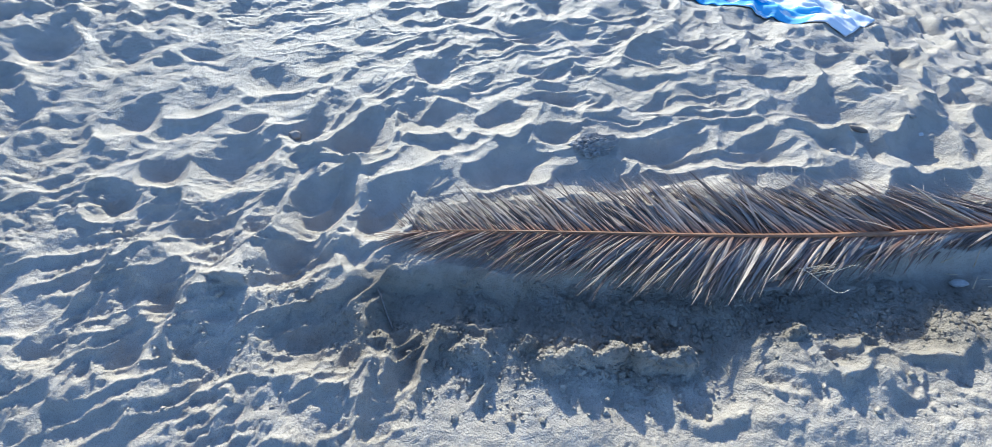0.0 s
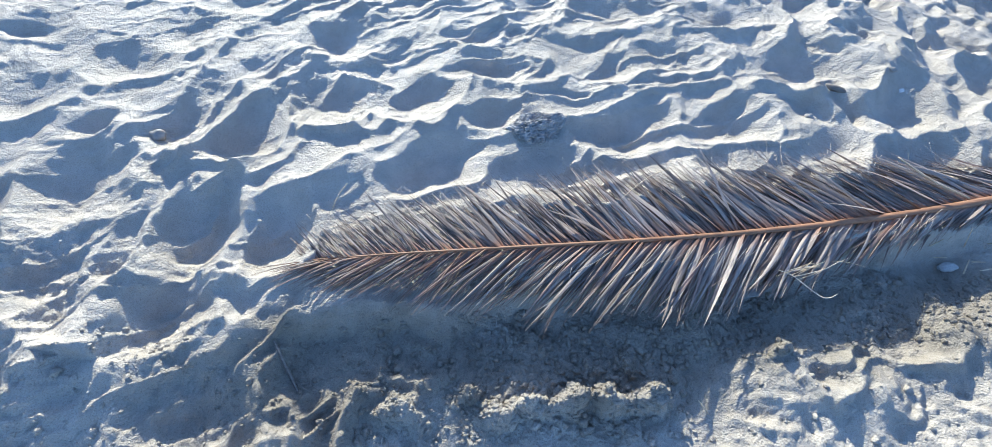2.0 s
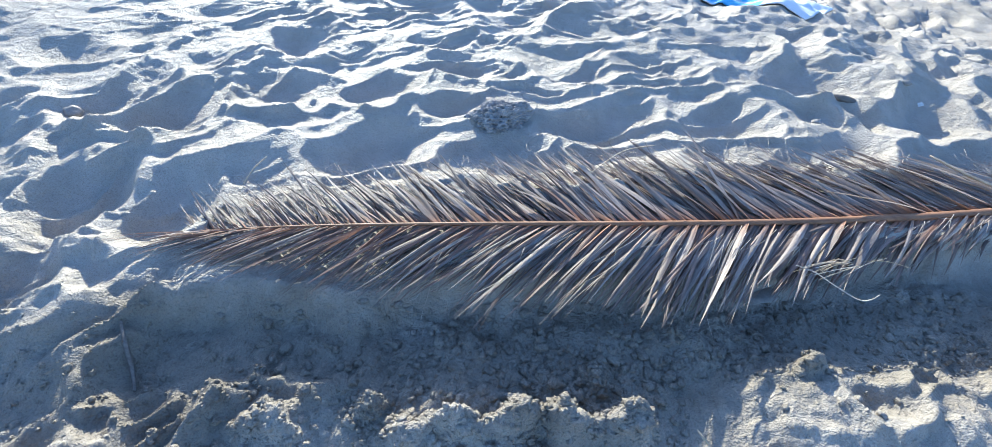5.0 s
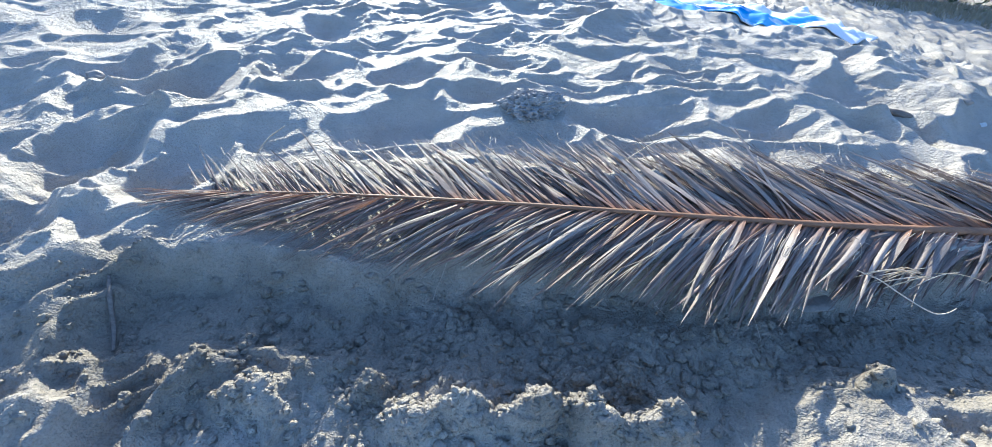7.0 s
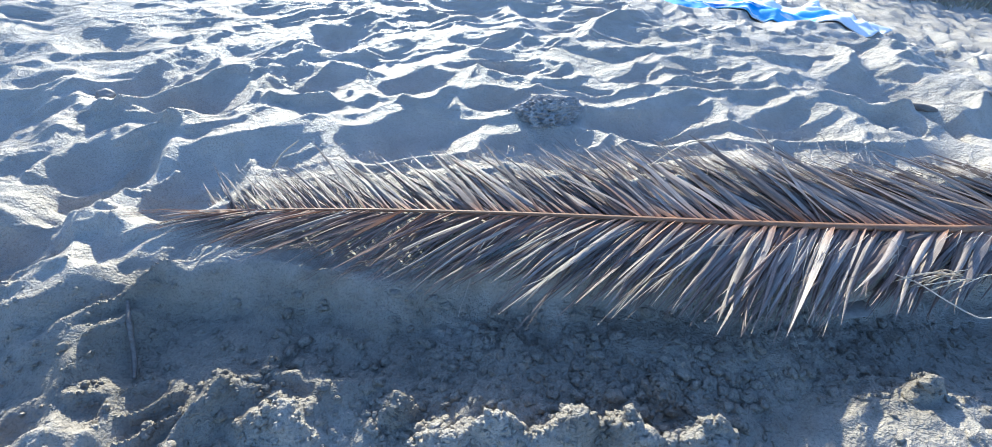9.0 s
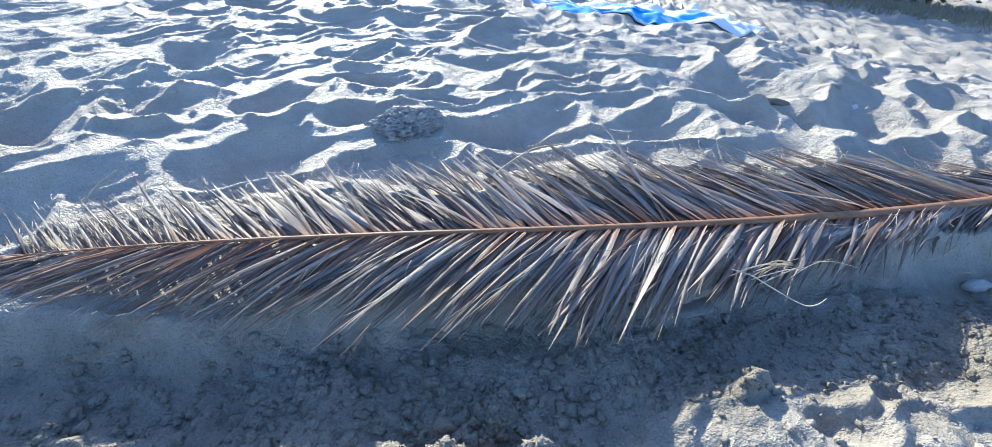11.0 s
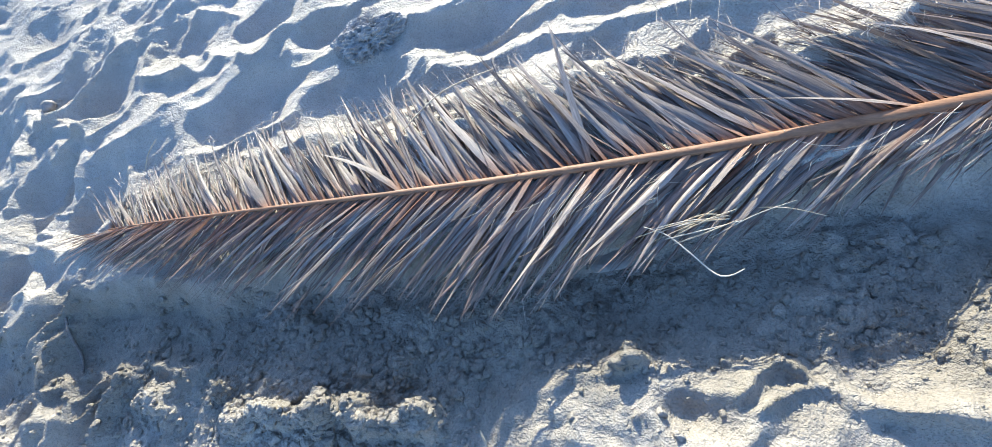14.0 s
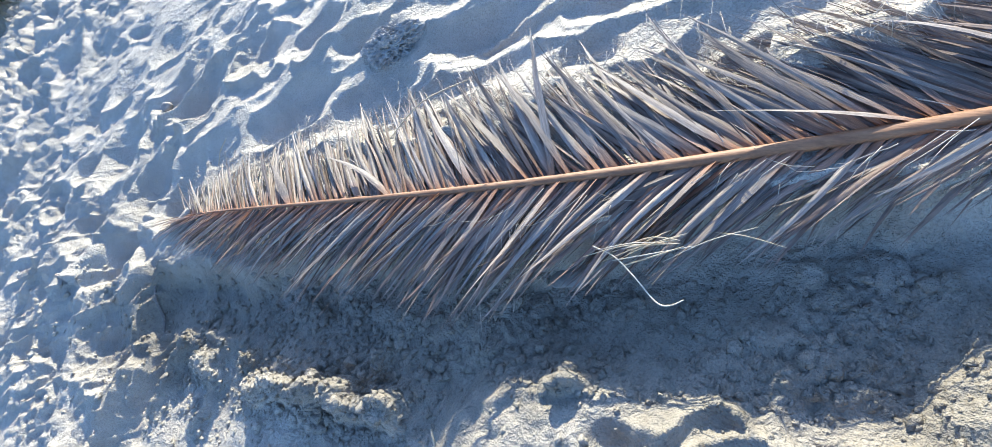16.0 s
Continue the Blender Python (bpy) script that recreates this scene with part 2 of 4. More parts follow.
pit(-0.32, 1.20, 0.24, 0.28, 0.05)
pit(0.17, 1.46, 0.27, 0.2, 0.05)
pit(0.22, 0.95, 0.29, 0.25, 0.05)
pit(-0.02, 0.86, 0.22, 0.17, 0.04)
pit(0.75, 1.0, 0.52, 0.34, 0.085)
pit(0.04, 0.54, 0.33, 0.26, 0.08)
pit(-0.44, 0.56, 0.17, 0.16, 0.045)
pit(-0.60, 0.325, 0.32, 0.22, 0.065, 25)
pit(0.40, 0.64, 0.26, 0.22, 0.065)
pit(-1.75, 0.12, 0.34, 0.40, 0.075)
pit(-1.99, 0.02, 0.2, 0.2, 0.05)
pit(-2.10, -0.16, 0.22, 0.22, 0.05)
pit(-1.29, -0.20, 0.22, 0.34, 0.07)
pit(1.14, 0.84, 0.26, 0.33, 0.06)
pit(1.52, 1.04, 0.25, 0.3, 0.06)
pit(1.56, 1.37, 0.28, 0.27, 0.06)
pit(0.48, 1.27, 0.3, 0.23, 0.05)
# the channel and the mounds at the frond's tip
pit(-1.29, -0.02, 0.26, 0.34, 0.08, -25)
pit(-1.66, -0.20, 0.24, 0.3, 0.05)
pit(-1.10, -0.54, 0.34, 0.24, 0.055)
pit(0.16, -0.44, 0.22, 0.2, 0.05)
pit(0.575, -0.225, 0.16, 0.15, 0.045, 8)
pit(0.85, -0.29, 0.08, 0.06, 0.02)
pit(0.86, -0.10, 0.22, 0.15, 0.055)
pit(0.78, -0.265, 0.14, 0.10, 0.035, 20)
pit(0.97, -0.27, 0.12, 0.10, 0.03)
pit(0.38, -0.37, 0.14, 0.09, 0.03, -15)
pit(1.12, -0.17, 0.15, 0.12, 0.035)
pit(-0.57, -0.29, 0.2, 0.18, 0.045)
pit(-1.20, -0.57, 0.13, 0.2, 0.025, 10)
pit(-1.38, -0.65, 0.13, 0.2, 0.025, 10)
pit(-1.67, -0.71, 0.16, 0.2, 0.025)
pit(-1.915, -0.74, 0.16, 0.2, 0.025)
pit(-0.98, -0.55, 0.14, 0.22, 0.04, 8)
pit(-1.66, -0.51, 0.12, 0.2, 0.035, 20)
pit(-1.06, 0.0, 0.26, 0.30, 0.06, 20)
# the rest of the trodden beach, under the marked ones
pr = random.Random(3)
taken = [(p[0], p[1], 0.05 + 0.35 * (p[2] + p[3])) for p in PITS]
spread = []
tries = 0
while len(spread) < 520 and tries < 26000:
    tries += 1
    px, py = pr.uniform(-5.5, 5.0), pr.uniform(0.1, 6.0)
    if -1.1 < px < 2.0 and py < 0.3 + 0.2 * px or -1.6 < px < -0.5 and py < 0.8:
        continue
    small = len(spread) % 3 == 2
    size = pr.uniform(0.08, 0.15) if small else pr.uniform(0.2, 0.33)
    if any((px - qx) ** 2 + (py - qy) ** 2 < (0.46 * size + 0.85 * qr) ** 2 for qx, qy, qr in taken):
        continue
    if px < -1.75 and py > 0.55:
        size *= 0.6
    taken.append((px, py, 0.5 * size))
    spread.append((px, py, size / 2, size / 2 * pr.uniform(0.75, 1.2), size * pr.uniform(0.13, 0.2) * (0.4 if px < -1.6 and py > 0.5 else 1), radians(pr.uniform(-40, 40))))
for k in range(150):
    size = pr.uniform(0.05, 0.12)
    spread.append((pr.uniform(-3.2, 2.6), pr.uniform(0.35, 2.6), size / 2, size / 2 * pr.uniform(0.6, 1.2), size * 0.09, radians(pr.uniform(-60, 60))))
PITS[:0] = spread

ridge(-1.10, 0.17, -0.57, 0.45, 0.03, 0.09, -0.03)
crest(0.034, 0.05, (-1.16, 0.13), (-0.98, 0.2), (-0.83, 0.34), (-0.71, 0.455), (-0.59, 0.535), (-0.54, 0.69))
crest(0.028, 0.03, (-1.35, 0.11), (-1.27, 0.19), (-1.14, 0.33), (-1.13, 0.45))
crest(0.022, 0.015, (-1.35, -0.06), (-1.28, 0.0), (-1.26, 0.18))
crest(0.02, 0.025, (-1.69, 0.32), (-1.57, 0.44), (-1.55, 0.61), (-1.5, 0.79))
crest(0.02, 0.018, (-1.49, 0.24), (-1.45, 0.5), (-1.27, 0.75), (-1.14, 0.84))
crest(0.02, 0.018, (-1.46, 0.18), (-1.32, 0.53), (-1.26, 0.57))
crest(0.02, 0.018, (-1.14, 0.33), (-1.17, 0.55))
crest(0.02, 0.018, (-1.1, 0.40), (-0.93, 0.42), (-0.88, 0.5))
crest(0.02, 0.018, (-1.06, 0.58), (-1.02, 0.69), (-0.84, 0.66))
crest(0.02, 0.018, (-1.1, -0.19), (-1.13, -0.03), (-1.12, 0.04))
ridge(-0.45, 0.40, -0.14, 0.425, 0.028, 0.035, -0.02)
ridge(-1.42, -0.13, -1.08, 0.21, 0.035, 0.025, -0.02)
ridge(-1.53, 0.16, -1.23, 0.49, 0.025, 0.03)
ridge(-1.05, -0.28, -0.88, -0.02, 0.02, 0.03)
ridge(-1.13, -0.14, -0.98, 0.1, 0.015, 0.012, 0.01)
ridge(-1.07, -0.2, -0.93, -0.04, 0.015, 0.012, 0.01)
ridge(-0.72, -0.64, -0.70, -0.42, 0.05, 0.02, 0.01)
ridge(-0.90, -0.50, -0.835, -0.435, 0.026, 0.011)
ridge(-0.865, -0.53, -0.775, -0.445, 0.028, 0.012)
ridge(-0.82, -0.555, -0.74, -0.47, 0.03, 0.012)
ridge(-0.96, -0.44, -0.92, -0.34, 0.03, 0.02)
ridge(-0.535, -0.62, -0.53, -0.46, 0.03, 0.012)
ridge(-0.84, -0.64, -0.86, -0.46, 0.035, 0.02)
ridge(-1.28, -0.76, -1.26, -0.50, 0.04, 0.018, 0.01)
ridge(-1.262, -0.50, -1.41, -0.17, 0.035, 0.018, 0.01)
ridge(-2.0, -0.83, -1.93, -0.42, 0.04, 0.02, -0.02)
ridge(-1.45, -0.76, -1.78, -0.23, 0.04, 0.018, 0.02)
ridge(-0.885, -0.56, -0.83, -0.86, 0.04, 0.018)
ridge(-1.79, -0.9, -1.784, -0.68, 0.035, 0.018)
ridge(-1.06, -0.62, -1.12, -0.42, 0.03, 0.015, 0.01)
ridge(-1.0, -0.41, -0.92, -0.24, 0.03, 0.012, 0.01)
ridge(0.27, -0.28, 0.43, -0.205, 0.015, 0.025, 0.01)
ridge(0.55, -0.31, 0.70, -0.145, 0.028, 0.013, 0.02)
ridge(0.58, -0.33, 0.74, -0.17, 0.02, 0.010, 0.02)
ridge(0.70, -0.145, 0.79, -0.195, 0.024, 0.012)
ridge(0.79, -0.195, 0.92, -0.20, 0.018, 0.02)
mound(-1.50, -0.43, 0.14, 0.20, 0.085, -12)
mound(-1.38, -0.25, 0.10, 0.12, 0.075, 20)
mound(-1.17, -0.33, 0.17, 0.08, 0.06, 10)
mound(-1.33, -0.48, 0.08, 0.12, 0.04)
mound(-0.98, -0.46, 0.06, 0.10, 0.03)
mound(-1.82, -0.38, 0.12, 0.1, 0.05)
mound(-0.585, -0.462, 0.085, 0.04, 0.042, 8)
mound(-0.405, -0.40, 0.032, 0.024, 0.04)
mound(-0.32, -0.45, 0.06, 0.035, 0.055)
mound(-0.23, -0.41, 0.075, 0.032, 0.065, 10)
mound(-0.12, -0.385, 0.055, 0.04, 0.08)
mound(-0.02, -0.375, 0.06, 0.04, 0.08)
mound(0.085, -0.355, 0.055, 0.04, 0.08)
mound(0.03, -0.265, 0.022, 0.03, 0.03)
mound(0.37, -0.32, 0.12, 0.10, 0.01, 30)
mound(0.465, -0.18, 0.04, 0.03, 0.045)
mound(0.71, -0.25, 0.12, 0.12, 0.03)
mound(0.93, -0.2, 0.1, 0.09, 0.02)
mound(1.0, -0.06, 0.08, 0.13, 0.06)
mound(1.2, -0.06, 0.2, 0.15, 0.05)


def cracks(x, y):
    """How far inside its clod a place lies: 0 in the crack between two clods."""
    i, j = np.floor(x), np.floor(y)
    best = np.full(x.shape, 9.0)
    second = np.full(x.shape, 9.0)
    for a in (-1, 0, 1):
        for b in (-1, 0, 1):
            ci, cj = i + a, j + b
            jx = np.modf(np.abs(np.sin(ci * 127.1 + cj * 311.7) * 43758.5))[0]
            jy = np.modf(np.abs(np.sin(ci * 269.5 + cj * 183.3) * 24634.6))[0]
            d = np.hypot(ci + jx - x, cj + jy - y)
            second = np.minimum(second, np.maximum(best, d))
            best = np.minimum(best, d)
    return second - best


def ridge_heights(ridges, wx, wy):
    """The highest of the crests at each place."""
    top = np.zeros(wx.shape)
    for x0, y0, x1, y1, height, width, bow in ridges:
        length = math.hypot(x1 - x0, y1 - y0)
        tx, ty = (x1 - x0) / length, (y1 - y0) / length
        sel = np.hypot(wx - (x0 + x1) / 2, wy - (y0 + y1) / 2) < 0.5 * length + 6 * width
        px, py = wx[sel], wy[sel]
        a = ((px - x0) * tx + (py - y0) * ty) / length
        side = (py - y0) * tx - (px - x0) * ty - bow * 4 * a * (1 - a)
        past = np.maximum(np.maximum(-a, a - 1), 0) * length
        top[sel] = np.maximum(top[sel], height * np.exp(-np.hypot(side, past) / width))
    return top


def sand_height(x, y):
    x, y = np.asarray(x, float), np.asarray(y, float)
    far = np.hypot(x, y - 0.3)
    near = 1 - step(2.6, 5.0, far)
    behind = step(0.1, 0.3, y - 0.2 * x) + step(-0.9, -1.3, x) * step(-0.2, 0.1, y)
    behind = np.clip(behind, 0, 1)
    wx = x + 0.03 * fbm(x * 6 + 3, y * 6, 3) + 0.05 * behind * gnoise(x * 3.1 + 60, y * 3.1)
    wy = y + 0.03 * fbm(x * 6 - 8, y * 6 + 5, 3) + 0.05 * behind * gnoise(x * 3.1, y * 3.1 + 70)
    h = 0.016 * fbm(x * 1.1, y * 1.1, 2) + 0.024 * fbm(x * 3.3 + 5, y * 3.3, 2)
    # wind-sharpened crests between the footprints
    open_sand = np.clip(step(0.45, 0.95, x) + step(0.95, 1.6, y) * step(-1.6, -0.6, x), 0, 1) * (1 - step(3.0, 6.0, far))
    calm = step(0.12, 0.34, y - 0.2 * x)
    crest = 1 - np.abs(gnoise(wx * 4.1 + 7, wy * 3.4 + 2)) / 0.5
    fine = 1 - np.abs(gnoise(wx * 9.3 + 1, wy * 8.1)) / 0.5
    h = h + calm * ((0.022 + 0.07 * open_sand) * (crest - 0.65) + (0.010 + 0.006 * open_sand) * (fine - 0.65))
    # the frond lies on the brink of a shallow trench
    off = 0.979 * ((0.06 + 0.21 * x) - y) + 0.05 * fbm(x * 3 + 2, y * 3, 3)
    outer = off
    off = off + 0.09 * step(0.35, 0.65, x)
    ends = step(-1.02, -0.86, x) * (1 - step(0.95, 1.5, x))
    out = 0.46 + 0.24 * step(0.5, 0.8, x) + 0.7 * (1 - step(0.12, 0.44, x)) * step(-1.0, -0.7, x)
    h = h + ends * ((0.012 + 0.026 * step(-0.55, -0.3, x)) * step(-0.45, -0.22, off) * (1 - step(0.1, 0.14, off)) - (0.06 + 0.018 * step(0.2, 0.45, x)) * step(0.1, 0.17, off) * (1 - step(0.3, 1.0, outer / out * 0.98)))
    for mx, my, rx, ry, height, turn in MOUNDS:
        c, s = math.cos(turn), math.sin(turn)
        sel = np.hypot(x - mx, y - my) < 2.0 * max(rx, ry) + 0.1
        dx, dy = wx[sel] - mx, wy[sel] - my
        r = np.sqrt(((dx * c + dy * s) / rx) ** 2 + ((dy * c - dx * s) / ry) ** 2)
        h[sel] += height * (1 - step(0.15, 1.25, r))
    h = h + ridge_heights(RIDGES, wx, wy)
    for k, (px, py, rx, ry, depth, turn) in enumerate(PITS):
        reach = 2.2 * max(rx, ry)
        sel = (np.abs(x - px) < reach) & (np.abs(y - py) < reach)
        if not sel.any():
            continue
        c, s = math.cos(turn), math.sin(turn)
        dx, dy = wx[sel] - px, wy[sel] - py
        u, v = (dx * c + dy * s) / rx, (dy * c - dx * s) / ry + 0.22
        v = np.where(v > 0, v / 1.22, v / 0.78)
        if py > 0.3:      # trodden from one side: drawn out along the slope
            e, g = 0.9 * u + 0.44 * v, 0.9 * v - 0.44 * u
            u, v = 0.80 * e, 1.12 * g
        r2 = (u * u + v * v) * (1 + 0.5 * fbm(x[sel] * 4.5 + 3.7 * k, y[sel] * 4.5, 2)) ** 2
        r = np.sqrt(r2)
        near_side = 0.5 - 0.5 * v / (r + 0.01)
        hh = h[sel] + depth * (0.06 + 0.34 * near_side) * np.exp(-((r - 1.1) / 0.26) ** 2)
        level = 0.012 * gnoise(np.array(px * 5.0), np.array(py * 5.0))
        bowl = level - 0.9 * depth + 1.42 * depth * (np.sqrt(r2 + 0.10) - 0.316)
        k = 0.0035
        m = np.clip(0.5 + 0.5 * (bowl - hh) / k, 0, 1)
        h[sel] = bowl * (1 - m) + hh * m - k * m * (1 - m)
    # long thin crests that run slantwise through the hollows
    al, ac = 0.89 * wx + 0.45 * wy, 0.89 * wy - 0.45 * wx
    lines = 0.020 * np.exp(-np.abs(gnoise(al * 1.5 + 3, ac * 5.2 + 8)) / 0.075) + 0.013 * np.exp(-np.abs(gnoise(al * 2.6 + 33, ac * 9.5 + 1)) / 0.09)
    left = step(-0.3, -0.8, x) * step(1.1, 0.7, y)
    h = h + 1.25 * ridge_heights(CRESTS, x + 0.4 * (wx - x), y + 0.4 * (wy - y))
    h = h + lines * (1 - 0.6 * left) * behind * (1 - step(3.5, 7.0, far)) * (1 - 0.7 * step(0.2, 0.8, x))
    h = h * (1 - (0.32 + 0.16 * step(-1.1, -1.5, x) * step(0.3, 0.6, y) - 0.25 * step(-1.0, -1.25, x) * step(0.45, 0.25, y)) * behind * (1 - 0.75 * step(0.3, 0.9, x)) * step(0.12, 0.45, y - 0.2 * x + 0.6 * step(-0.9, -1.3, x)))
    # crumbled, damper sand on the near side
    crumble = np.clip(step(-0.22, -0.5, y - 0.15 * x + 0.12 * fbm(x * 2, y * 2, 2)) + step(-0.95, -1.25, x) * step(0.15, -0.2, y), 0, 1) * near
    floor = ends * step(0.08 - 0.08 * step(0.35, 0.65, x), 0.16, off) * (1 - step(0.4 - 0.12 * step(0.1, 0.3, x), 0.6 - 0.22 * step(0.1, 0.3, x), outer))
    clotted = floor * (0.15 + 0.85 * step(-0.1, 0.2, fbm(x * 4 + 21, y * 4, 2))) * (0.3 + 0.7 * step(-0.6, -0.2, x))
    cx, cy = x + 0.02 * fbm(x * 14, y * 14, 3), y + 0.02 * fbm(x * 14 + 9, y * 14 + 9, 3)
    h = h + floor * (0.012 * fbm(x * 6 + 1, y * 6, 2, 0.6) + 0.014 * np.abs(fbm(x * 10, y * 10 + 7, 3, 0.6)))
    h = h + clotted * (0.008 * step(0.0, 0.3, cracks(cx * 16, cy * 19)) + 0.006 * step(0.0, 0.4, cracks(cx * 41, cy * 45)))
    h = h + crumble * (0.018 - 0.006 * step(-1.05, -0.85, x) + 0.010 * step(0.18, 0.34, x)) * fbm(x * 7.5 + 31, y * 7.5, 3)
    patchy = (0.25 + step(-0.15, 0.4, fbm(x * 4 + 9, y * 4, 2))) * (1 - 0.55 * step(0.18, 0.34, x))
    streaks = np.exp(-np.abs(gnoise(11 * (0.8 * wy - 0.6 * wx), 2.6 * (0.8 * wx + 0.6 * wy) + 5)) / 0.13)
    h = h + 0.016 * crumble * step(-0.55, -0.95, x) * streaks
    lumps = np.abs(fbm(x * 13, y * 13, 4, 0.6))
    h = h + crumble * patchy * ((0.017 - 0.006 * step(-0.7, -1.0, x)) * (lumps - 0.2) + 0.006 * fbm(x * 40, y * 40, 3, 0.65))
    wavy = (0.35 + 0.65 * step(-0.1, 0.35, fbm(x * 2.3 + 40, y * 2.3, 2))) * (1 - 0.45 * behind - 0.2 * open_sand)
    h = h + near * wavy * (0.004 * fbm(x * 34, y * 34, 3, 0.6) + 0.018 * np.abs(fbm(x * 7.5 + 4, y * 7.5, 3)) + 0.009 * np.abs(fbm(x * 19 + 14, y * 19, 3)))
    # far off, the trodden pattern goes on in coarse waves
    h = h + step(1.8, 3.5, far) * (0.09 * (1 - np.abs(gnoise(wx * 3.0 + 2, wy * 2.4)) / 0.4) + 0.05 * np.abs(fbm(x * 6.2, y * 6.2, 3)))
    h = h + step(20, 60, far) * 0.3 * fbm(x * 0.05, y * 0.05, 2)
    # pressed down along the frond's midrib
    z = base_height(x, y) + h
    aside = np.abs(y - np.polyval(STEM_Y, np.clip(x, -0.93, 1.85)))
    cap = np.polyval(STEM_Z, np.clip(x, -0.93, 1.85)) - 0.012 + 0.5 * np.maximum(aside - 0.08, 0) + 3 * np.maximum(np.maximum(-0.9 - x, x - 1.9), 0)
    return np.where(aside < 0.4, np.minimum(z, cap), z)


def axis_cuts(lo, hi, pitch, end, growth):
    cuts = list(np.arange(lo, hi + pitch / 2, pitch))
    for sign in (-1, 1):
        d, p = pitch, cuts[0] if sign < 0 else cuts[-1]
        more = []
        while abs(p) < end:
            d *= growth
            p += sign * d
            more.append(p)
        cuts = more[::-1] + cuts if sign < 0 else cuts + more
    return np.array(cuts)


def grid_mesh(name, xs, ys, z):
    nx, ny = len(xs), len(ys)
    gx, gy = np.meshgrid(xs, ys)
    co = np.stack([gx, gy, z], -1).reshape(-1, 3)
    i = (np.arange(ny - 1)[:, None] * nx + np.arange(nx - 1)[None, :]).ravel()
    quads = np.stack([i, i + 1, i + nx + 1, i + nx], -1)
    me = bpy.data.meshes.new(name)
    me.vertices.add(len(co))
    me.vertices.foreach_set("co", co.ravel())
    me.loops.add(quads.size)
    me.loops.foreach_set("vertex_index", quads.ravel())
    me.polygons.add(len(quads))
    me.polygons.foreach_set("loop_start", np.arange(len(quads)) * 4)
    me.polygons.foreach_set("use_smooth", np.ones(len(quads), bool))
    me.update(calc_edges=True)
    return me


GRID_X = axis_cuts(-2.1, 1.6, 0.0055, 320, 1.022)
GRID_Y = axis_cuts(-0.72, 1.4, 0.0055, 320, 1.022)
GRID_Y = np.r_[-np.geomspace(320, 1.5, 190), GRID_Y[GRID_Y > -1.48]]
gx, gy = np.meshgrid(GRID_X, GRID_Y)
GROUND_Z = sand_height(gx.ravel(), gy.ravel()).reshape(gx.shape)
ground_mesh = grid_mesh("ground", GRID_X, GRID_Y, GROUND_Z)
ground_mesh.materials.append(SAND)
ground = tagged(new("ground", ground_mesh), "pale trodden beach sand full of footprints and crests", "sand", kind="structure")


def ground_at(x, y):
    """The sand's height, read from the sheet itself."""
    i, j = int(np.searchsorted(GRID_X, x)) - 1, int(np.searchsorted(GRID_Y, y)) - 1
    u, v = (x - GRID_X[i]) / (GRID_X[i + 1] - GRID_X[i]), (y - GRID_Y[j]) / (GRID_Y[j + 1] - GRID_Y[j])
    z = GROUND_Z
    return float((z[j, i] * (1 - u) + z[j, i + 1] * u) * (1 - v) + (z[j + 1, i] * (1 - u) + z[j + 1, i + 1] * u) * v)


def part(name, bm, mat, parent=None, label=""):
    me = bpy.data.meshes.new(name)
    bm.to_mesh(me)
    bm.free()
    me.materials.append(mat)
    ob = new(name, me)
    if parent:
        ob.parent = parent
    if label:
        tagged(ob, label)
    return ob


def tube(bm, points, radii, sides=8, flat=1.0):
    """A tapered rod along points; flat squeezes its height."""
    rings = []
    for k, p in enumerate(points):
        p = Vector(p)
        d = (Vector(points[min(k + 1, len(points) - 1)]) - Vector(points[max(k - 1, 0)])).normalized()
        side = d.cross(Vector((0, 0, 1)))
        side = side.normalized() if side.length > 1e-4 else Vector((1, 0, 0))
        up = side.cross(d)
        rings.append([bm.verts.new(p + side * math.cos(a) * radii[k] + up * math.sin(a) * radii[k] * flat)
                      for a in [2 * math.pi * j / sides for j in range(sides)]])
    for a, b in zip(rings, rings[1:]):
        for j in range(sides):
            f = bm.faces.new((a[j], a[(j + 1) % sides], b[(j + 1) % sides], b[j]))
            f.smooth = True
    bm.faces.new(rings[0][::-1])
    bm.faces.new(rings[-1])
    return bm


# ---- palm frond ----
frond = tagged(new("palm_frond"), "large dried palm frond with grey-brown leaflets lying on sand", "palm frond")


def stem_radius(s):
    return 0.0020 + 0.0125 * min(s / 0.8, 1.25) ** 1.1


def stem_point(s):
    """The stem's middle, s from 0 (tip) to 1 (cut base)."""
    x = STEM_X[0] + (STEM_X[-1] - STEM_X[0]) * s
    y, z = float(np.polyval(STEM_Y, x)), float(np.polyval(STEM_Z, x))
    return Vector((x, y, z))


def stem_turn(s):
    d = stem_point(min(s + 0.01, 1)) - stem_point(max(s - 0.01, 0))
    return math.atan2(d.y, d.x)


def stem_share(x):
    return (x - STEM_X[0]) / (STEM_X[-1] - STEM_X[0])


bm = bmesh.new()
cuts = [k / 90 for k in range(91)]
tube(bm, [stem_point(s) for s in cuts], [stem_radius(s) for s in cuts], 10, 0.8)
part("rachis", bm, STEM, frond, "tan woody midrib, thin at its tip")

WIDTH_RATIO = 0.08


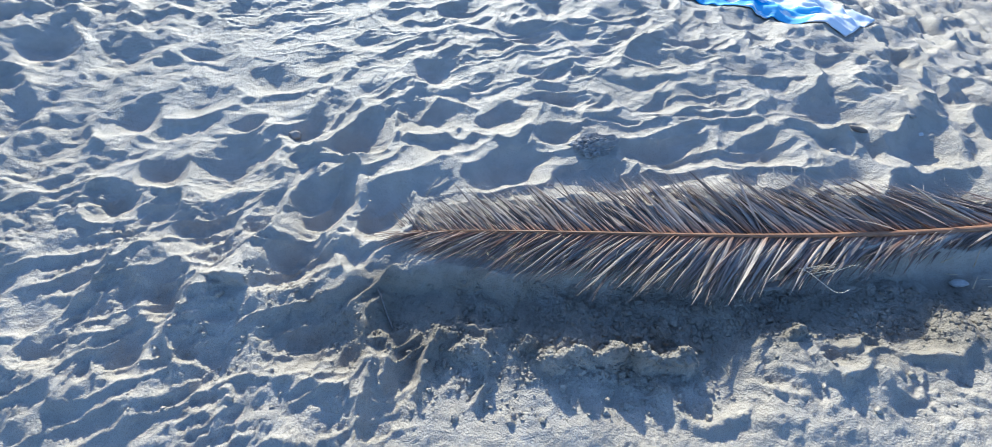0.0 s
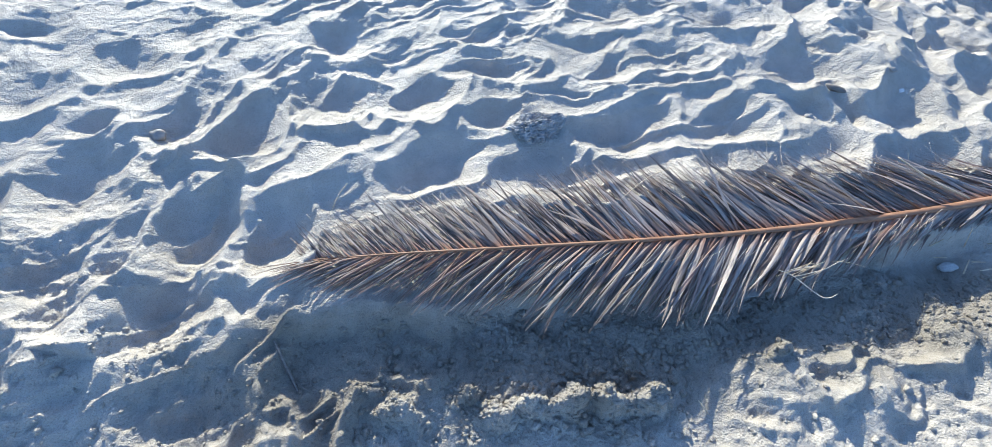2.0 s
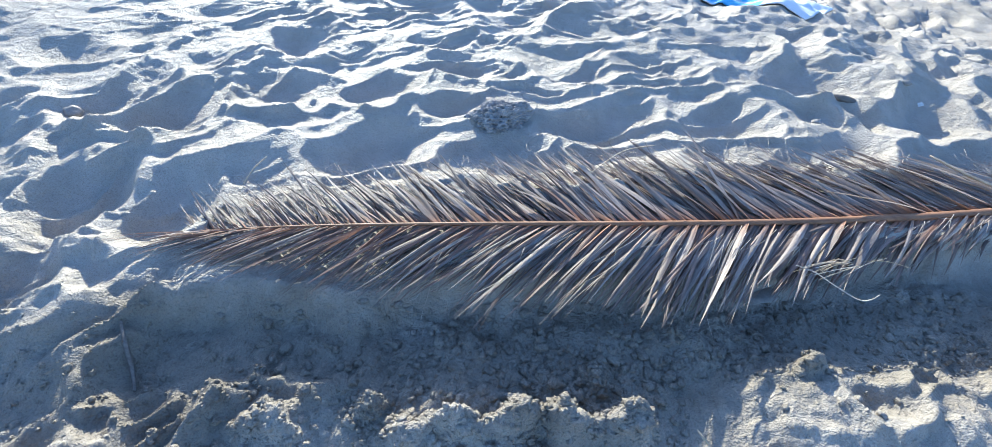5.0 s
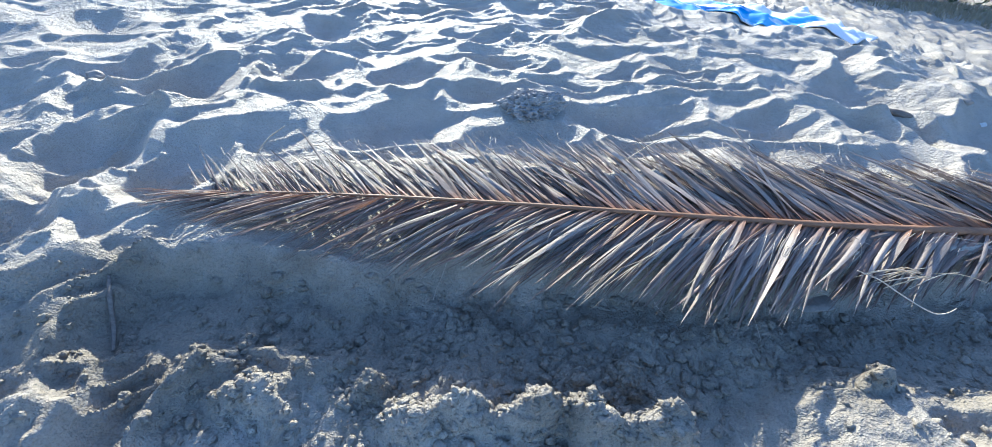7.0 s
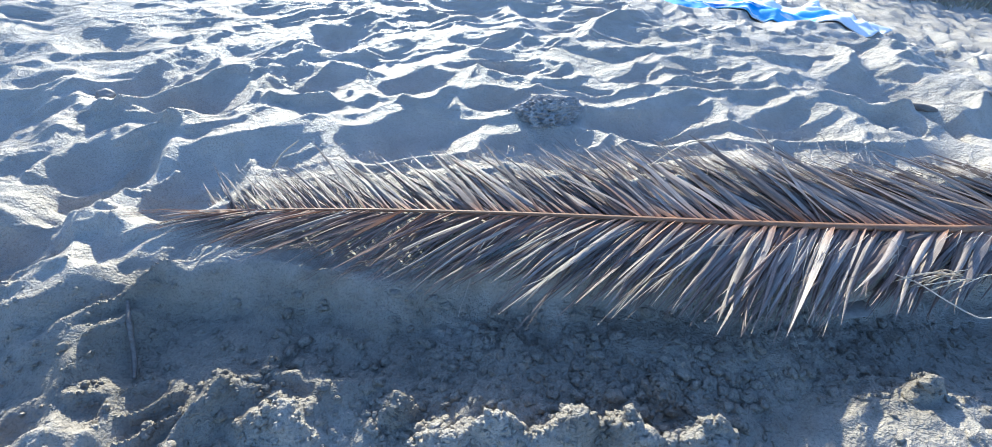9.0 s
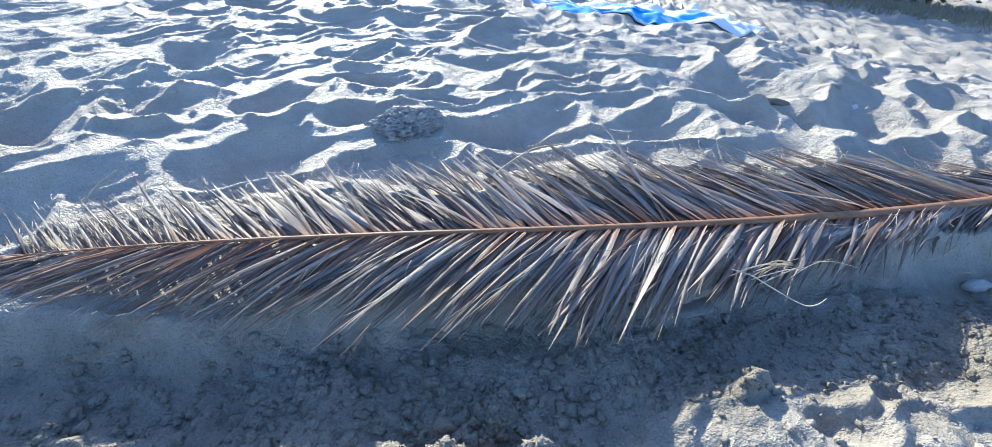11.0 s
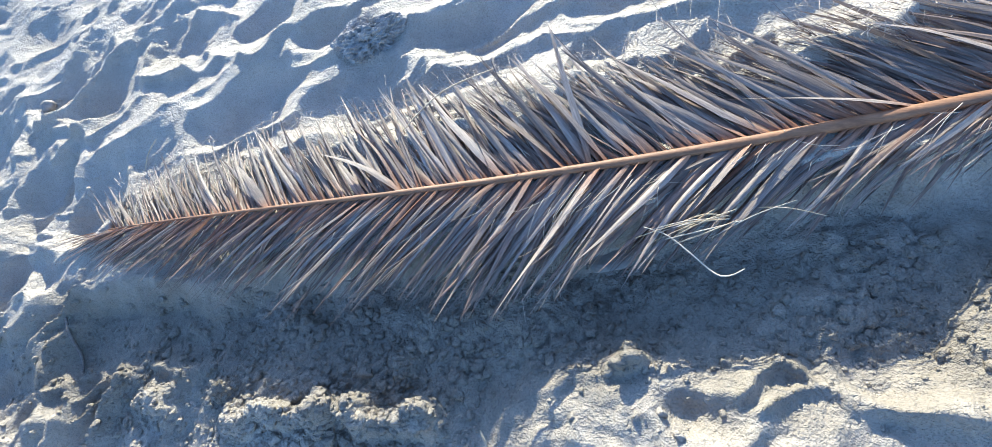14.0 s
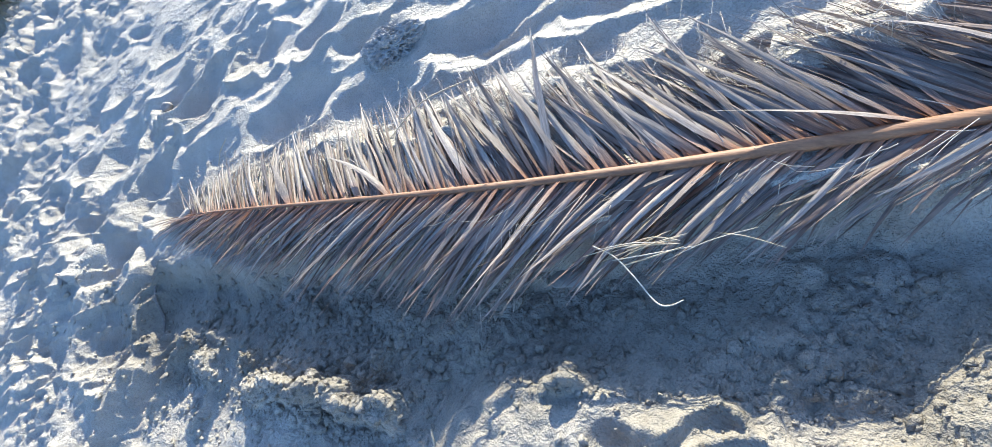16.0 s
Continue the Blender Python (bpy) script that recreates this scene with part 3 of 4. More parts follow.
def blade(seed):
    """A folded, long-pointed leaflet of unit length; some end in torn threads."""
    r = random.Random(seed)
    b = bmesh.new()
    n = 13
    torn = seed % 3 == 0
    sway, arch = r.uniform(-0.03, 0.03), r.uniform(0.01, 0.05)
    twist0, twist1 = r.uniform(-0.2, 0.2), r.uniform(-0.6, 0.6)
    fold = r.uniform(0.25, 0.8)
    kink, kink_at = r.uniform(-0.06, 0.06), r.uniform(0.55, 0.85)

    def middle(u):
        return Vector((u, sway * math.sin(math.pi * u) + 3 * kink * max(0, u - kink_at), arch * math.sin(math.pi * u) + 0.006 * math.sin(8 * u + seed)))

    for side in (-1, 1):
        prev = None
        for k in range(n + 1):
            u = k / n
            w = 0.5 * (0.55 + 0.45 * min(1, u / 0.22)) * (1 - u ** (2.4 if torn else 1.7)) + 0.012
            w *= 1 + 0.06 * r.uniform(-1, 1)
            a = twist0 + (twist1 - twist0) * u
            out = Vector((0, side * math.cos(a), side * math.sin(a) - math.sin(fold) * (1 - 0.5 * u))).normalized()
            m = middle(u)
            now = [b.verts.new(m + out * (w * f * WIDTH_RATIO) + Vector((0, 0, 0.004 * (f == 1.0) * (1 - u)))) for f in (0.0, 0.55, 1.0)]
            if prev:
                for j in range(2):
                    quad = (prev[j], now[j], now[j + 1], prev[j + 1])
                    b.faces.new(quad if side > 0 else quad[::-1]).smooth = True
            prev = now
    if torn:
        for k in range(r.choice((2, 3, 3))):
            u0, spread, curl, long = r.uniform(0.55, 0.8), r.uniform(-0.07, 0.07), r.uniform(-0.02, 0.05), r.uniform(0.2, 0.38)
            base, prev = middle(u0), None
            for j in range(6):
                v = j / 5
                p = base + Vector((long * v, spread * v * v, curl * v * v + 0.004))
                half = 0.0065 * (1 - 0.75 * v)
                now = [b.verts.new(p + Vector((0, -half, 0))), b.verts.new(p + Vector((0, half, 0.002)))]
                if prev:
                    b.faces.new((prev[0], now[0], now[1], prev[1]))
                prev = now
    bmesh.ops.remove_doubles(b, verts=b.verts[:], dist=1e-5)
    me = bpy.data.meshes.new("leaflet")
    b.to_mesh(me)
    b.free()
    return me


KINDS = 24
BLADES = {}
for k in range(KINDS):
    for mat in (LEAF_GREY, LEAF_BROWN):
        me = blade(40 + k)
        me.materials.append(mat)
        BLADES[k, mat.name] = me


def interp(s, stops):
    return float(np.interp(s, [a for a, b in stops], [b for a, b in stops]))


# by distance along the stem in metres of x: length, angle towards the tip, width
UP_LENGTH = [(-0.93, 0.11), (-0.8, 0.19), (-0.55, 0.27), (-0.1, 0.33), (0.3, 0.33), (0.8, 0.35), (1.3, 0.34), (1.85, 0.2)]
UP_ANGLE = [(-0.93, 40), (-0.8, 44), (-0.55, 49), (-0.1, 52), (0.05, 58), (0.5, 55), (0.8, 49), (1.1, 42), (1.85, 30)]
UP_WIDTH = [(-0.93, 0.006), (-0.6, 0.009), (-0.2, 0.014), (0.1, 0.018), (1.2, 0.02)]
DOWN_LENGTH = [(-0.93, 0.16), (-0.8, 0.21), (-0.5, 0.27), (-0.1, 0.33), (0.3, 0.335), (0.5, 0.32), (0.7, 0.29), (0.85, 0.26), (1.0, 0.22), (1.3, 0.17), (1.85, 0.12)]
DOWN_ANGLE = [(-0.93, 24), (-0.8, 30), (-0.5, 35), (-0.1, 40), (0.3, 47), (0.5, 44), (0.7, 35), (0.9, 29), (1.3, 26), (1.85, 30)]
DOWN_WIDTH = [(-0.93, 0.0055), (-0.5, 0.009), (-0.1, 0.012), (0.15, 0.017), (0.7, 0.018), (1.2, 0.013)]
lr = random.Random(11)


def leaflet(s, side, length, angle, width, lift, mat, variant=None, lean=None):
    p = stem_point(s)
    p.z += 0.25 * stem_radius(s)
    turn = stem_turn(s) + math.pi - side * radians(angle)
    p.y += side * 0.6 * stem_radius(s)
    ex, ey = p.x + math.cos(turn) * length, p.y + math.sin(turn) * length
    end = max(ground_at(ex, ey), ground_at((p.x + ex) / 2, (p.y + ey) / 2) * 2 - p.z)
    if side < 0:      # the lower side reaches out over the hollow
        end = max(end, p.z - 0.085)
    rise = math.atan2(end + lift - p.z, length)
    k = lr.randrange(KINDS) if variant is None else variant
    ob = new("leaflet", BLADES[k, mat.name])
    ob.parent = frond
    roll = lr.gauss(0, 0.4) if lean is None else lean
    ob.matrix_basis = (Matrix.Translation(p) @ Matrix.Rotation(turn, 4, "Z") @ Matrix.Rotation(-rise, 4, "Y") @ Matrix.Rotation(roll, 4, "X")
                       @ Matrix.Diagonal((length, width / WIDTH_RATIO * lr.choice((1, -1)), length, 1)))
    return ob


def bunch(x, side):
    """Neighbouring leaflets lean together, with gaps between the bunches."""
    return 6.0 * float(gnoise(np.array(x * 8.0 + 40 * side), np.array(3.7))) + 8.0 * float(gnoise(np.array(x * 2.7 + 11 * side), np.array(9.2)))


for side, count, lengths, angles, widths in ((1, 156, UP_LENGTH, UP_ANGLE, UP_WIDTH), (-1, 148, DOWN_LENGTH, DOWN_ANGLE, DOWN_WIDTH)):
    for k in range(count):
        s = 0.93 * ((k + lr.uniform(0.2, 0.8)) / count) ** 1.03
        x = stem_point(s).x
        length = interp(x, lengths) * lr.uniform(0.84, 1.08)
        angle = interp(x, angles) + bunch(x, side) + lr.gauss(0, 4.0 if x < 0 or side < 0 else 6.0)
        brown = lr.random() < (0.9 if x < -0.4 else 0.6 if x < 0.1 else 0.12) if side < 0 else lr.random() < 0.05
        width = interp(x, widths) * (lr.uniform(0.65, 1.25) if lr.random() > 0.15 else 0.4)
        leaflet(s, side, length, angle, width, abs(lr.gauss(0.0, 0.018)) + 0.006, LEAF_BROWN if brown else LEAF_GREY)

# a second, lower layer that fills the frond between them, with shade painted in
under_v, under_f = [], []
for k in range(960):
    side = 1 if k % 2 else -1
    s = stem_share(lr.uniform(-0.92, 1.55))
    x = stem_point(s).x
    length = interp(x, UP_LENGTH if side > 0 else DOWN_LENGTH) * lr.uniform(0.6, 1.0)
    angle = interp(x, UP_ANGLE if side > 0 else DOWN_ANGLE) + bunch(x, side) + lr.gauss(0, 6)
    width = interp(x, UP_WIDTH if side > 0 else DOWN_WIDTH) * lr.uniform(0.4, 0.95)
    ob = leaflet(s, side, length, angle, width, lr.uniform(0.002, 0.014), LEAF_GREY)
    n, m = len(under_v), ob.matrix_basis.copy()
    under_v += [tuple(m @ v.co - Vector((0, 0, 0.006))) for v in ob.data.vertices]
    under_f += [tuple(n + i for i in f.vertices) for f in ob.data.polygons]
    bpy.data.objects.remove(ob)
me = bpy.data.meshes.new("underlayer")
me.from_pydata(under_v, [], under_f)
me.materials.append(UNDER_SHADE)
ob = tagged(new("leaflet_underlayer", me), "matted lower layer of dry brown-grey leaflets, darkened as gap shade", kind="stuff")
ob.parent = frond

# pale leaflets bent across the others
leaflet(stem_share(-0.02), 1, 0.235, 27, 0.021, 0.05, LEAF_GREY, 3, 0.5)
leaflet(stem_share(-0.36), 1, 0.16, 48, 0.026, 0.05, LEAF_GREY, 7, 0.3)
leaflet(stem_share(0.36), 1, 0.33, 78, 0.016, 0.06, LEAF_GREY, 5, 0.6)
leaflet(stem_share(0.88), 1, 0.30, 14, 0.015, 0.05, LEAF_GREY, 4, 0.5)


def strand(points, radius, mat=STRAW, parent=None, name="strand", label=""):
    """A thin fibre through points, smoothed, tapering at both ends."""
    pts = [Vector(p) for p in points]
    fine = []
    for k in range(len(pts) - 1):
        p0, p1, p2, p3 = pts[max(k - 1, 0)], pts[k], pts[k + 1], pts[min(k + 2, len(pts) - 1)]
        for j in range(6):
            u = j / 6
            fine.append(0.5 * ((2 * p1) + (p2 - p0) * u + (2 * p0 - 5 * p1 + 4 * p2 - p3) * u * u + (3 * p1 - p0 - 3 * p2 + p3) * u ** 3))
    fine.append(pts[-1])
    n = len(fine) - 1
    b = tube(bmesh.new(), fine, [radius * (0.35 + 0.65 * math.sin(math.pi * (0.12 + 0.76 * k / n))) for k in range(n + 1)], 5)
    return part(name, b, mat, parent, label)


# the frayed tuft at the lower edge, with its long curled fibre
def on_sand(x, y, up=0.004):
    return (x, y, ground_at(x, y) + up)


strand([(0.47, 0.03, 0.05), (0.51, 0.02, 0.045), (0.55, -0.005, 0.035), (0.59, -0.035, 0.03), (0.612, -0.038, 0.035), (0.632, -0.028, 0.045)],
       0.0014, PALE_STRAW, frond, "fibre", "long curled straw-coloured fibre")
fr = random.Random(21)
for k in range(13):
    e, far_end = fr.gauss(0, 0.010), fr.uniform(0, 0.07)
    ox, oy = (0.0, 0.0) if k < 11 else (0.115, 0.035)
    x0, y0 = 0.60 + ox + fr.gauss(0, 0.02), 0.065 + oy + fr.gauss(0, 0.012)
    x1, y1 = 0.46 + ox + far_end + 0.4 * e, 0.0 + oy + 0.5 * far_end - e
    za, zb = 0.052 + fr.gauss(0, 0.004), 0.038 + fr.gauss(0, 0.006)
    strand([(x0, y0, za), ((x0 + x1) / 2, (y0 + y1) / 2 + fr.gauss(0, 0.004), (za + zb) / 2 + 0.012), (x1, y1, zb)], fr.uniform(0.0007, 0.0014), PALE_STRAW if k % 4 == 0 else STRAW, frond, "fibre")
# hair-thin frayed leaf edges, mostly along the upper margin
frayed = bmesh.new()
for k in range(380):
    x = fr.uniform(-0.9, 1.5) if k % 2 else fr.uniform(0.2, 1.5)
    s = stem_share(x)
    p = stem_point(s)
    side = 1 if fr.random() < 0.8 else -1
    length = interp(x, UP_LENGTH if side > 0 else DOWN_LENGTH) * (fr.uniform(0.55, 1.1) if side > 0 else fr.uniform(0.5, 0.85))
    turn = stem_turn(s) + math.pi - side * radians(interp(x, UP_ANGLE if side > 0 else DOWN_ANGLE) + fr.gauss(0, 9 if side > 0 else 5))
    start = fr.uniform(0.1, 0.75)
    pts, a, sweep = [], turn, fr.gauss(0, 0.09)
    for j in range(7):
        u = start + (1 - start) * j / 6
        a += sweep * u * 0.5 + fr.gauss(0, 0.012)
        qx, qy = p.x + math.cos(a) * length * u, p.y + math.sin(a) * length * u
        low = max(ground_at(qx, qy), 0.1405 * qy + 0.0175 * qx - 0.03) + 0.012
        pts.append((qx, qy, low + (p.z + 0.012 - low) * (1 - u) + 0.02 * fr.random() * (j == 6)))
    n = len(pts)
    tube(frayed, pts, [fr.uniform(0.0005, 0.0009) * (1 - 0.5 * j / n) for j in range(n)], 4)
# torn, curling ends where the upper leaflets meet the sand
for k in range(260):
    x = fr.uniform(-0.8, 1.3)
    p = stem_point(stem_share(x))
    u = interp(x, UP_LENGTH) * fr.uniform(0.72, 1.06)
    a = stem_turn(stem_share(x)) + math.pi - radians(interp(x, UP_ANGLE) + fr.gauss(0, 6))
    qx, qy = p.x + math.cos(a) * u, p.y + math.sin(a) * u
    low = max(ground_at(qx, qy), 0.1405 * qy + 0.0175 * qx - 0.03) + fr.uniform(0.008, 0.035)
    pts, a = [(qx, qy, low)], a + fr.gauss(0, 0.8)
    bend, l = fr.gauss(0, 0.5), fr.uniform(0.006, 0.016)
    for j in range(3):
        a += bend
        qx, qy = qx + math.cos(a) * l, qy + math.sin(a) * l
        pts.append((qx, qy, low + fr.gauss(0, 0.005)))
    tube(frayed, pts, [fr.uniform(0.0005, 0.001)] * 4, 4)
tagged(part("frayed_fringe", frayed, FRAYED, frond, "hair-thin frayed straw-coloured leaf fibres"), kind="stuff")

# ---- stones ----
def rock(name, x, y, size, mat, seed, pits=0.0, sink=0.3, turn=0.0, levels=3):
    """A worn stone sunk a little into the sand; pits: depth of its hollows."""
    b = bmesh.new()
    bmesh.ops.create_icosphere(b, subdivisions=levels, radius=1.0)
    rr = random.Random(seed)
    o = Vector((rr.uniform(0, 50), rr.uniform(0, 50), rr.uniform(0, 50)))
    for v in b.verts:
        d = v.co.normalized()
        f = 1 + 0.28 * noise.noise(d * 1.3 + o) + 0.1 * noise.noise(d * 3.5 + o)
        if pits:
            cells = noise.voronoi(d * 6.5 + o)[0]
            f -= pits * max(0.0, 1 - cells[0] * 2.2) - 0.3 * pits * noise.noise(d * 14 + o)
        v.co = Vector((d.x * f * size[0] / 2, d.y * f * size[1] / 2, d.z * f * size[2] / 2))
    for f in b.faces:
        f.smooth = not pits
    ob = part(name, b, mat)
    ob.matrix_basis = pose(x, y, ground_at(x, y) + size[2] * (0.5 - sink), rr.uniform(-8, 8), rr.uniform(-8, 8), turn)
    return ob


tagged(rock("pumice_stone", -0.285, 0.51, (0.20, 0.13, 0.11), ROCK, 4, 0.34, 0.52, 20, 6), "dark grey pitted stone half sunk in sand", "stone")
tagged(rock("pebble", -1.58, 0.335, (0.055, 0.045, 0.04), SHELL, 7), "small grey rounded pebble lying in a hollow", "pebble")
tagged(rock("white_stone", 1.12, 0.19, (0.06, 0.035, 0.028), PALE_STONE, 9), "smooth white stone lying on shaded sand", "stone")
tagged(rock("shell_fragment", 0.41, 0.008, (0.085, 0.075, 0.012), SHELL, 12, 0, 0.2, 30), "flat pale shell fragment under the leaflet tips", "shell")
tagged(rock("pebble", 1.10, 0.98, (0.035, 0.025, 0.02), SHELL, 14), "small pale rounded pebble lying in a hollow", "pebble")
tagged(rock("pebble", 0.735, 0.72, (0.032, 0.025, 0.02), ROCK, 15), "small grey stone beside a sand crest", "pebble")
tagged(rock("pebble", 1.28, 1.06, (0.035, 0.03, 0.02), ROCK, 16), "small grey stone beside a sand crest", "pebble")
tagged(rock("driftwood_piece", 0.87, 0.87, (0.10, 0.03, 0.025), TWIG, 17, 0, 0.3, -20), "weathered grey piece of driftwood on a crest", "driftwood")

# a scrap of white paper
b = bmesh.new()
bmesh.ops.create_grid(b, x_segments=6, y_segments=6, size=0.007)
for v in b.verts:
    v.co.z = 0.006 * math.sin(v.co.x * 90) + 0.004 * math.cos(v.co.y * 120)
bmesh.ops.solidify(b, geom=b.faces[:], thickness=0.0006)
scrap = tagged(part("paper_scrap", b, PAPER), "small crumpled white paper scrap on the sand", "litter")
scrap.matrix_basis = pose(1.14, 0.915, ground_at(1.14, 0.915) + 0.012, 35, 0, 20)


# ---- twigs ----
def twig(points, radius, label, mat=TWIG):
    return tagged(strand(points, radius, mat, None, "twig"), label, "twig")


twig([on_sand(-0.955, -0.322, 0.012), on_sand(-0.925, -0.358, 0.010), on_sand(-0.895, -0.397, 0.009), on_sand(-0.866, -0.434, 0.006)], 0.0052, "weathered grey twig half buried in the sand")
twig([on_sand(-0.905, 0.10, 0.0), on_sand(-0.89, 0.14, 0.012), on_sand(-0.87, 0.18, 0.02)], 0.0018, "thin dry straw lying on the sand", STRAW)
twig([on_sand(-0.02, 0.16, 0.075), on_sand(0.06, 0.23, 0.085), on_sand(0.15, 0.30, 0.08)], 0.0016, "thin dry straw lying across the leaflets", STRAW)
twig([on_sand(0.955, 0.50, 0.07), on_sand(1.04, 0.42, 0.075), on_sand(1.15, 0.36, 0.06)], 0.004, "pale broken leaf stalk leaning on the frond", STRAW)

twig([on_sand(0.222, -0.345, 0.02), on_sand(0.235, -0.362, 0.014), on_sand(0.25, -0.378, 0.008)], 0.0026, "short bleached splinter stuck in the sand", STRAW)

# straw litter beside the stem's thick end
litter = bmesh.new()
for k in range(46):
    x, y = fr.gauss(1.27, 0.1), fr.gauss(0.42, 0.035) if k < 28 else fr.gauss(0.2, 0.05)
    a, l = fr.uniform(0, 6.28), fr.uniform(0.015, 0.05)
    tube(litter, [on_sand(x, y, 0.02), on_sand(x + math.cos(a) * l, y + math.sin(a) * l, fr.uniform(0.005, 0.05))], [0.003, 0.0016], 5, 0.5)
tagged(part("straw_litter", litter, STRAW), "scattered bits of yellow straw beside the stem", "litter", kind="stuff")

# ---- crumbled clods ----
clods = bmesh.new()
cr = random.Random(33)
shape = bmesh.new()
bmesh.ops.create_icosphere(shape, subdivisions=2, radius=1.0)
ball = [v.co.copy() for v in shape.verts]
tris = [[v.index for v in f.verts] for f in shape.faces]
shape.free()
verts, faces = [], []
for k in range(6800):
    if k >= 4200:
        x = cr.uniform(-0.95, 1.3)
        y = 0.06 + 0.21 * x - cr.uniform(0.14, 0.5 if x < 0.15 else 0.36)
        if x < -0.4 and cr.random() < 0.7:
            continue
    elif k % 3:
        mx, my, rx, ry = cr.choice(MOUNDS)[:4]
        x, y = cr.gauss(mx, rx * 0.9), cr.gauss(my, ry * 0.9)
    else:
        x = cr.uniform(-1.6, 1.4)
        y = 0.06 + 0.21 * x - cr.uniform(0.2, 0.62)
    if y > -0.06 + 0.2 * x or (x < -0.72 and cr.random() < 0.65) or (x > 0.22 and cr.random() < (0.88 if k < 4200 else 0.4)):
        continue
    r = min(0.013, 0.0022 + abs(cr.gauss(0, 0.0042))) if k >= 4200 else min(0.010, 0.0015 + abs(cr.gauss(0, 0.0026))) if k % 3 else min(0.013, 0.002 + abs(cr.gauss(0, 0.0036)))
    z = ground_at(x, y) + r * (0.2 if k < 4200 else -0.1)
    o, n0 = Vector((cr.uniform(0, 99), cr.uniform(0, 99), 0)), len(verts)
    sx, sy, sz = cr.uniform(0.8, 1.4), cr.uniform(0.8, 1.4), cr.uniform(0.6, 0.95)
    for c in ball:
        f = r * (1 + 0.75 * noise.noise(c * 1.5 + o) + 0.45 * noise.noise(c * 3.6 + o))
        verts.append((x + c.x * f * sx, y + c.y * f * sy, z + c.z * f * sz))
    faces += [[n0 + i for i in t] for t in tris]
me = bpy.data.meshes.new("sand_clods")
me.from_pydata(verts, [], faces)
me.polygons.foreach_set("use_smooth", np.ones(len(faces), bool))
# clods in the trench take on the sand's painted shade
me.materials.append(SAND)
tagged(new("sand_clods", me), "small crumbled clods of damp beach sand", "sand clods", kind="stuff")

# ---- beach towel ----
def make_beach_towel():
    a, b2, c2, d2 = Vector((1.08, 1.90)), Vector((1.34, 2.22)), Vector((0.0, 3.05)), Vector((-0.52, 2.48))
    nu, nv = 120, 50
    vs, fs, uv = [], [], []
    for j in range(nv + 1):
        for i in range(nu + 1):
            u, v = i / nu, j / nv
            edge = 0.02 * noise.noise(Vector((u * 6, v * 3, 4)))
            p = a.lerp(d2, u).lerp(b2.lerp(c2, u), v) + Vector((edge, edge - 0.2 * u * (1 - u) * (1 - v)))
            fold = 0.022 * abs(noise.noise(Vector((u * 5 + v * 3, v * 7, 1)))) + 0.012 * math.sin(u * 26 + v * 9 + 3 * noise.noise(Vector((u * 4, v * 4, 8)))) * (0.4 + 0.6 * u)
            fold += 0.05 * math.exp(-((u - 0.25) / 0.12) ** 2) * abs(noise.noise(Vector((u * 9, v * 6, 2))))
            vs.append((p.x, p.y, ground_at(p.x, p.y) + 0.006 + (0.014 + fold) * (0.08 + 0.92 * min(1, v / 0.16, (1 - v) / 0.1, u / 0.06))))
            uv.append((u, v))
    for j in range(nv):
        for i in range(nu):
            n = j * (nu + 1) + i
            fs.append((n, n + nu + 1, n + nu + 2, n + 1))
    me = bpy.data.meshes.new("beach_towel")
    me.from_pydata(vs, [], fs)
    layer = me.uv_layers.new()
    for loop in me.loops:
        layer.data[loop.index].uv = uv[loop.vertex_index]
    me.polygons.foreach_set("use_smooth", np.ones(len(fs), bool))
    me.materials.append(CLOTH)
    ob = tagged(new("beach_towel", me), "crumpled blue and white printed beach towel on sand", "towel")
    thick = ob.modifiers.new("thickness", "SOLIDIFY")
    thick.thickness, thick.offset = 0.005, 1
    return ob


make_beach_towel()

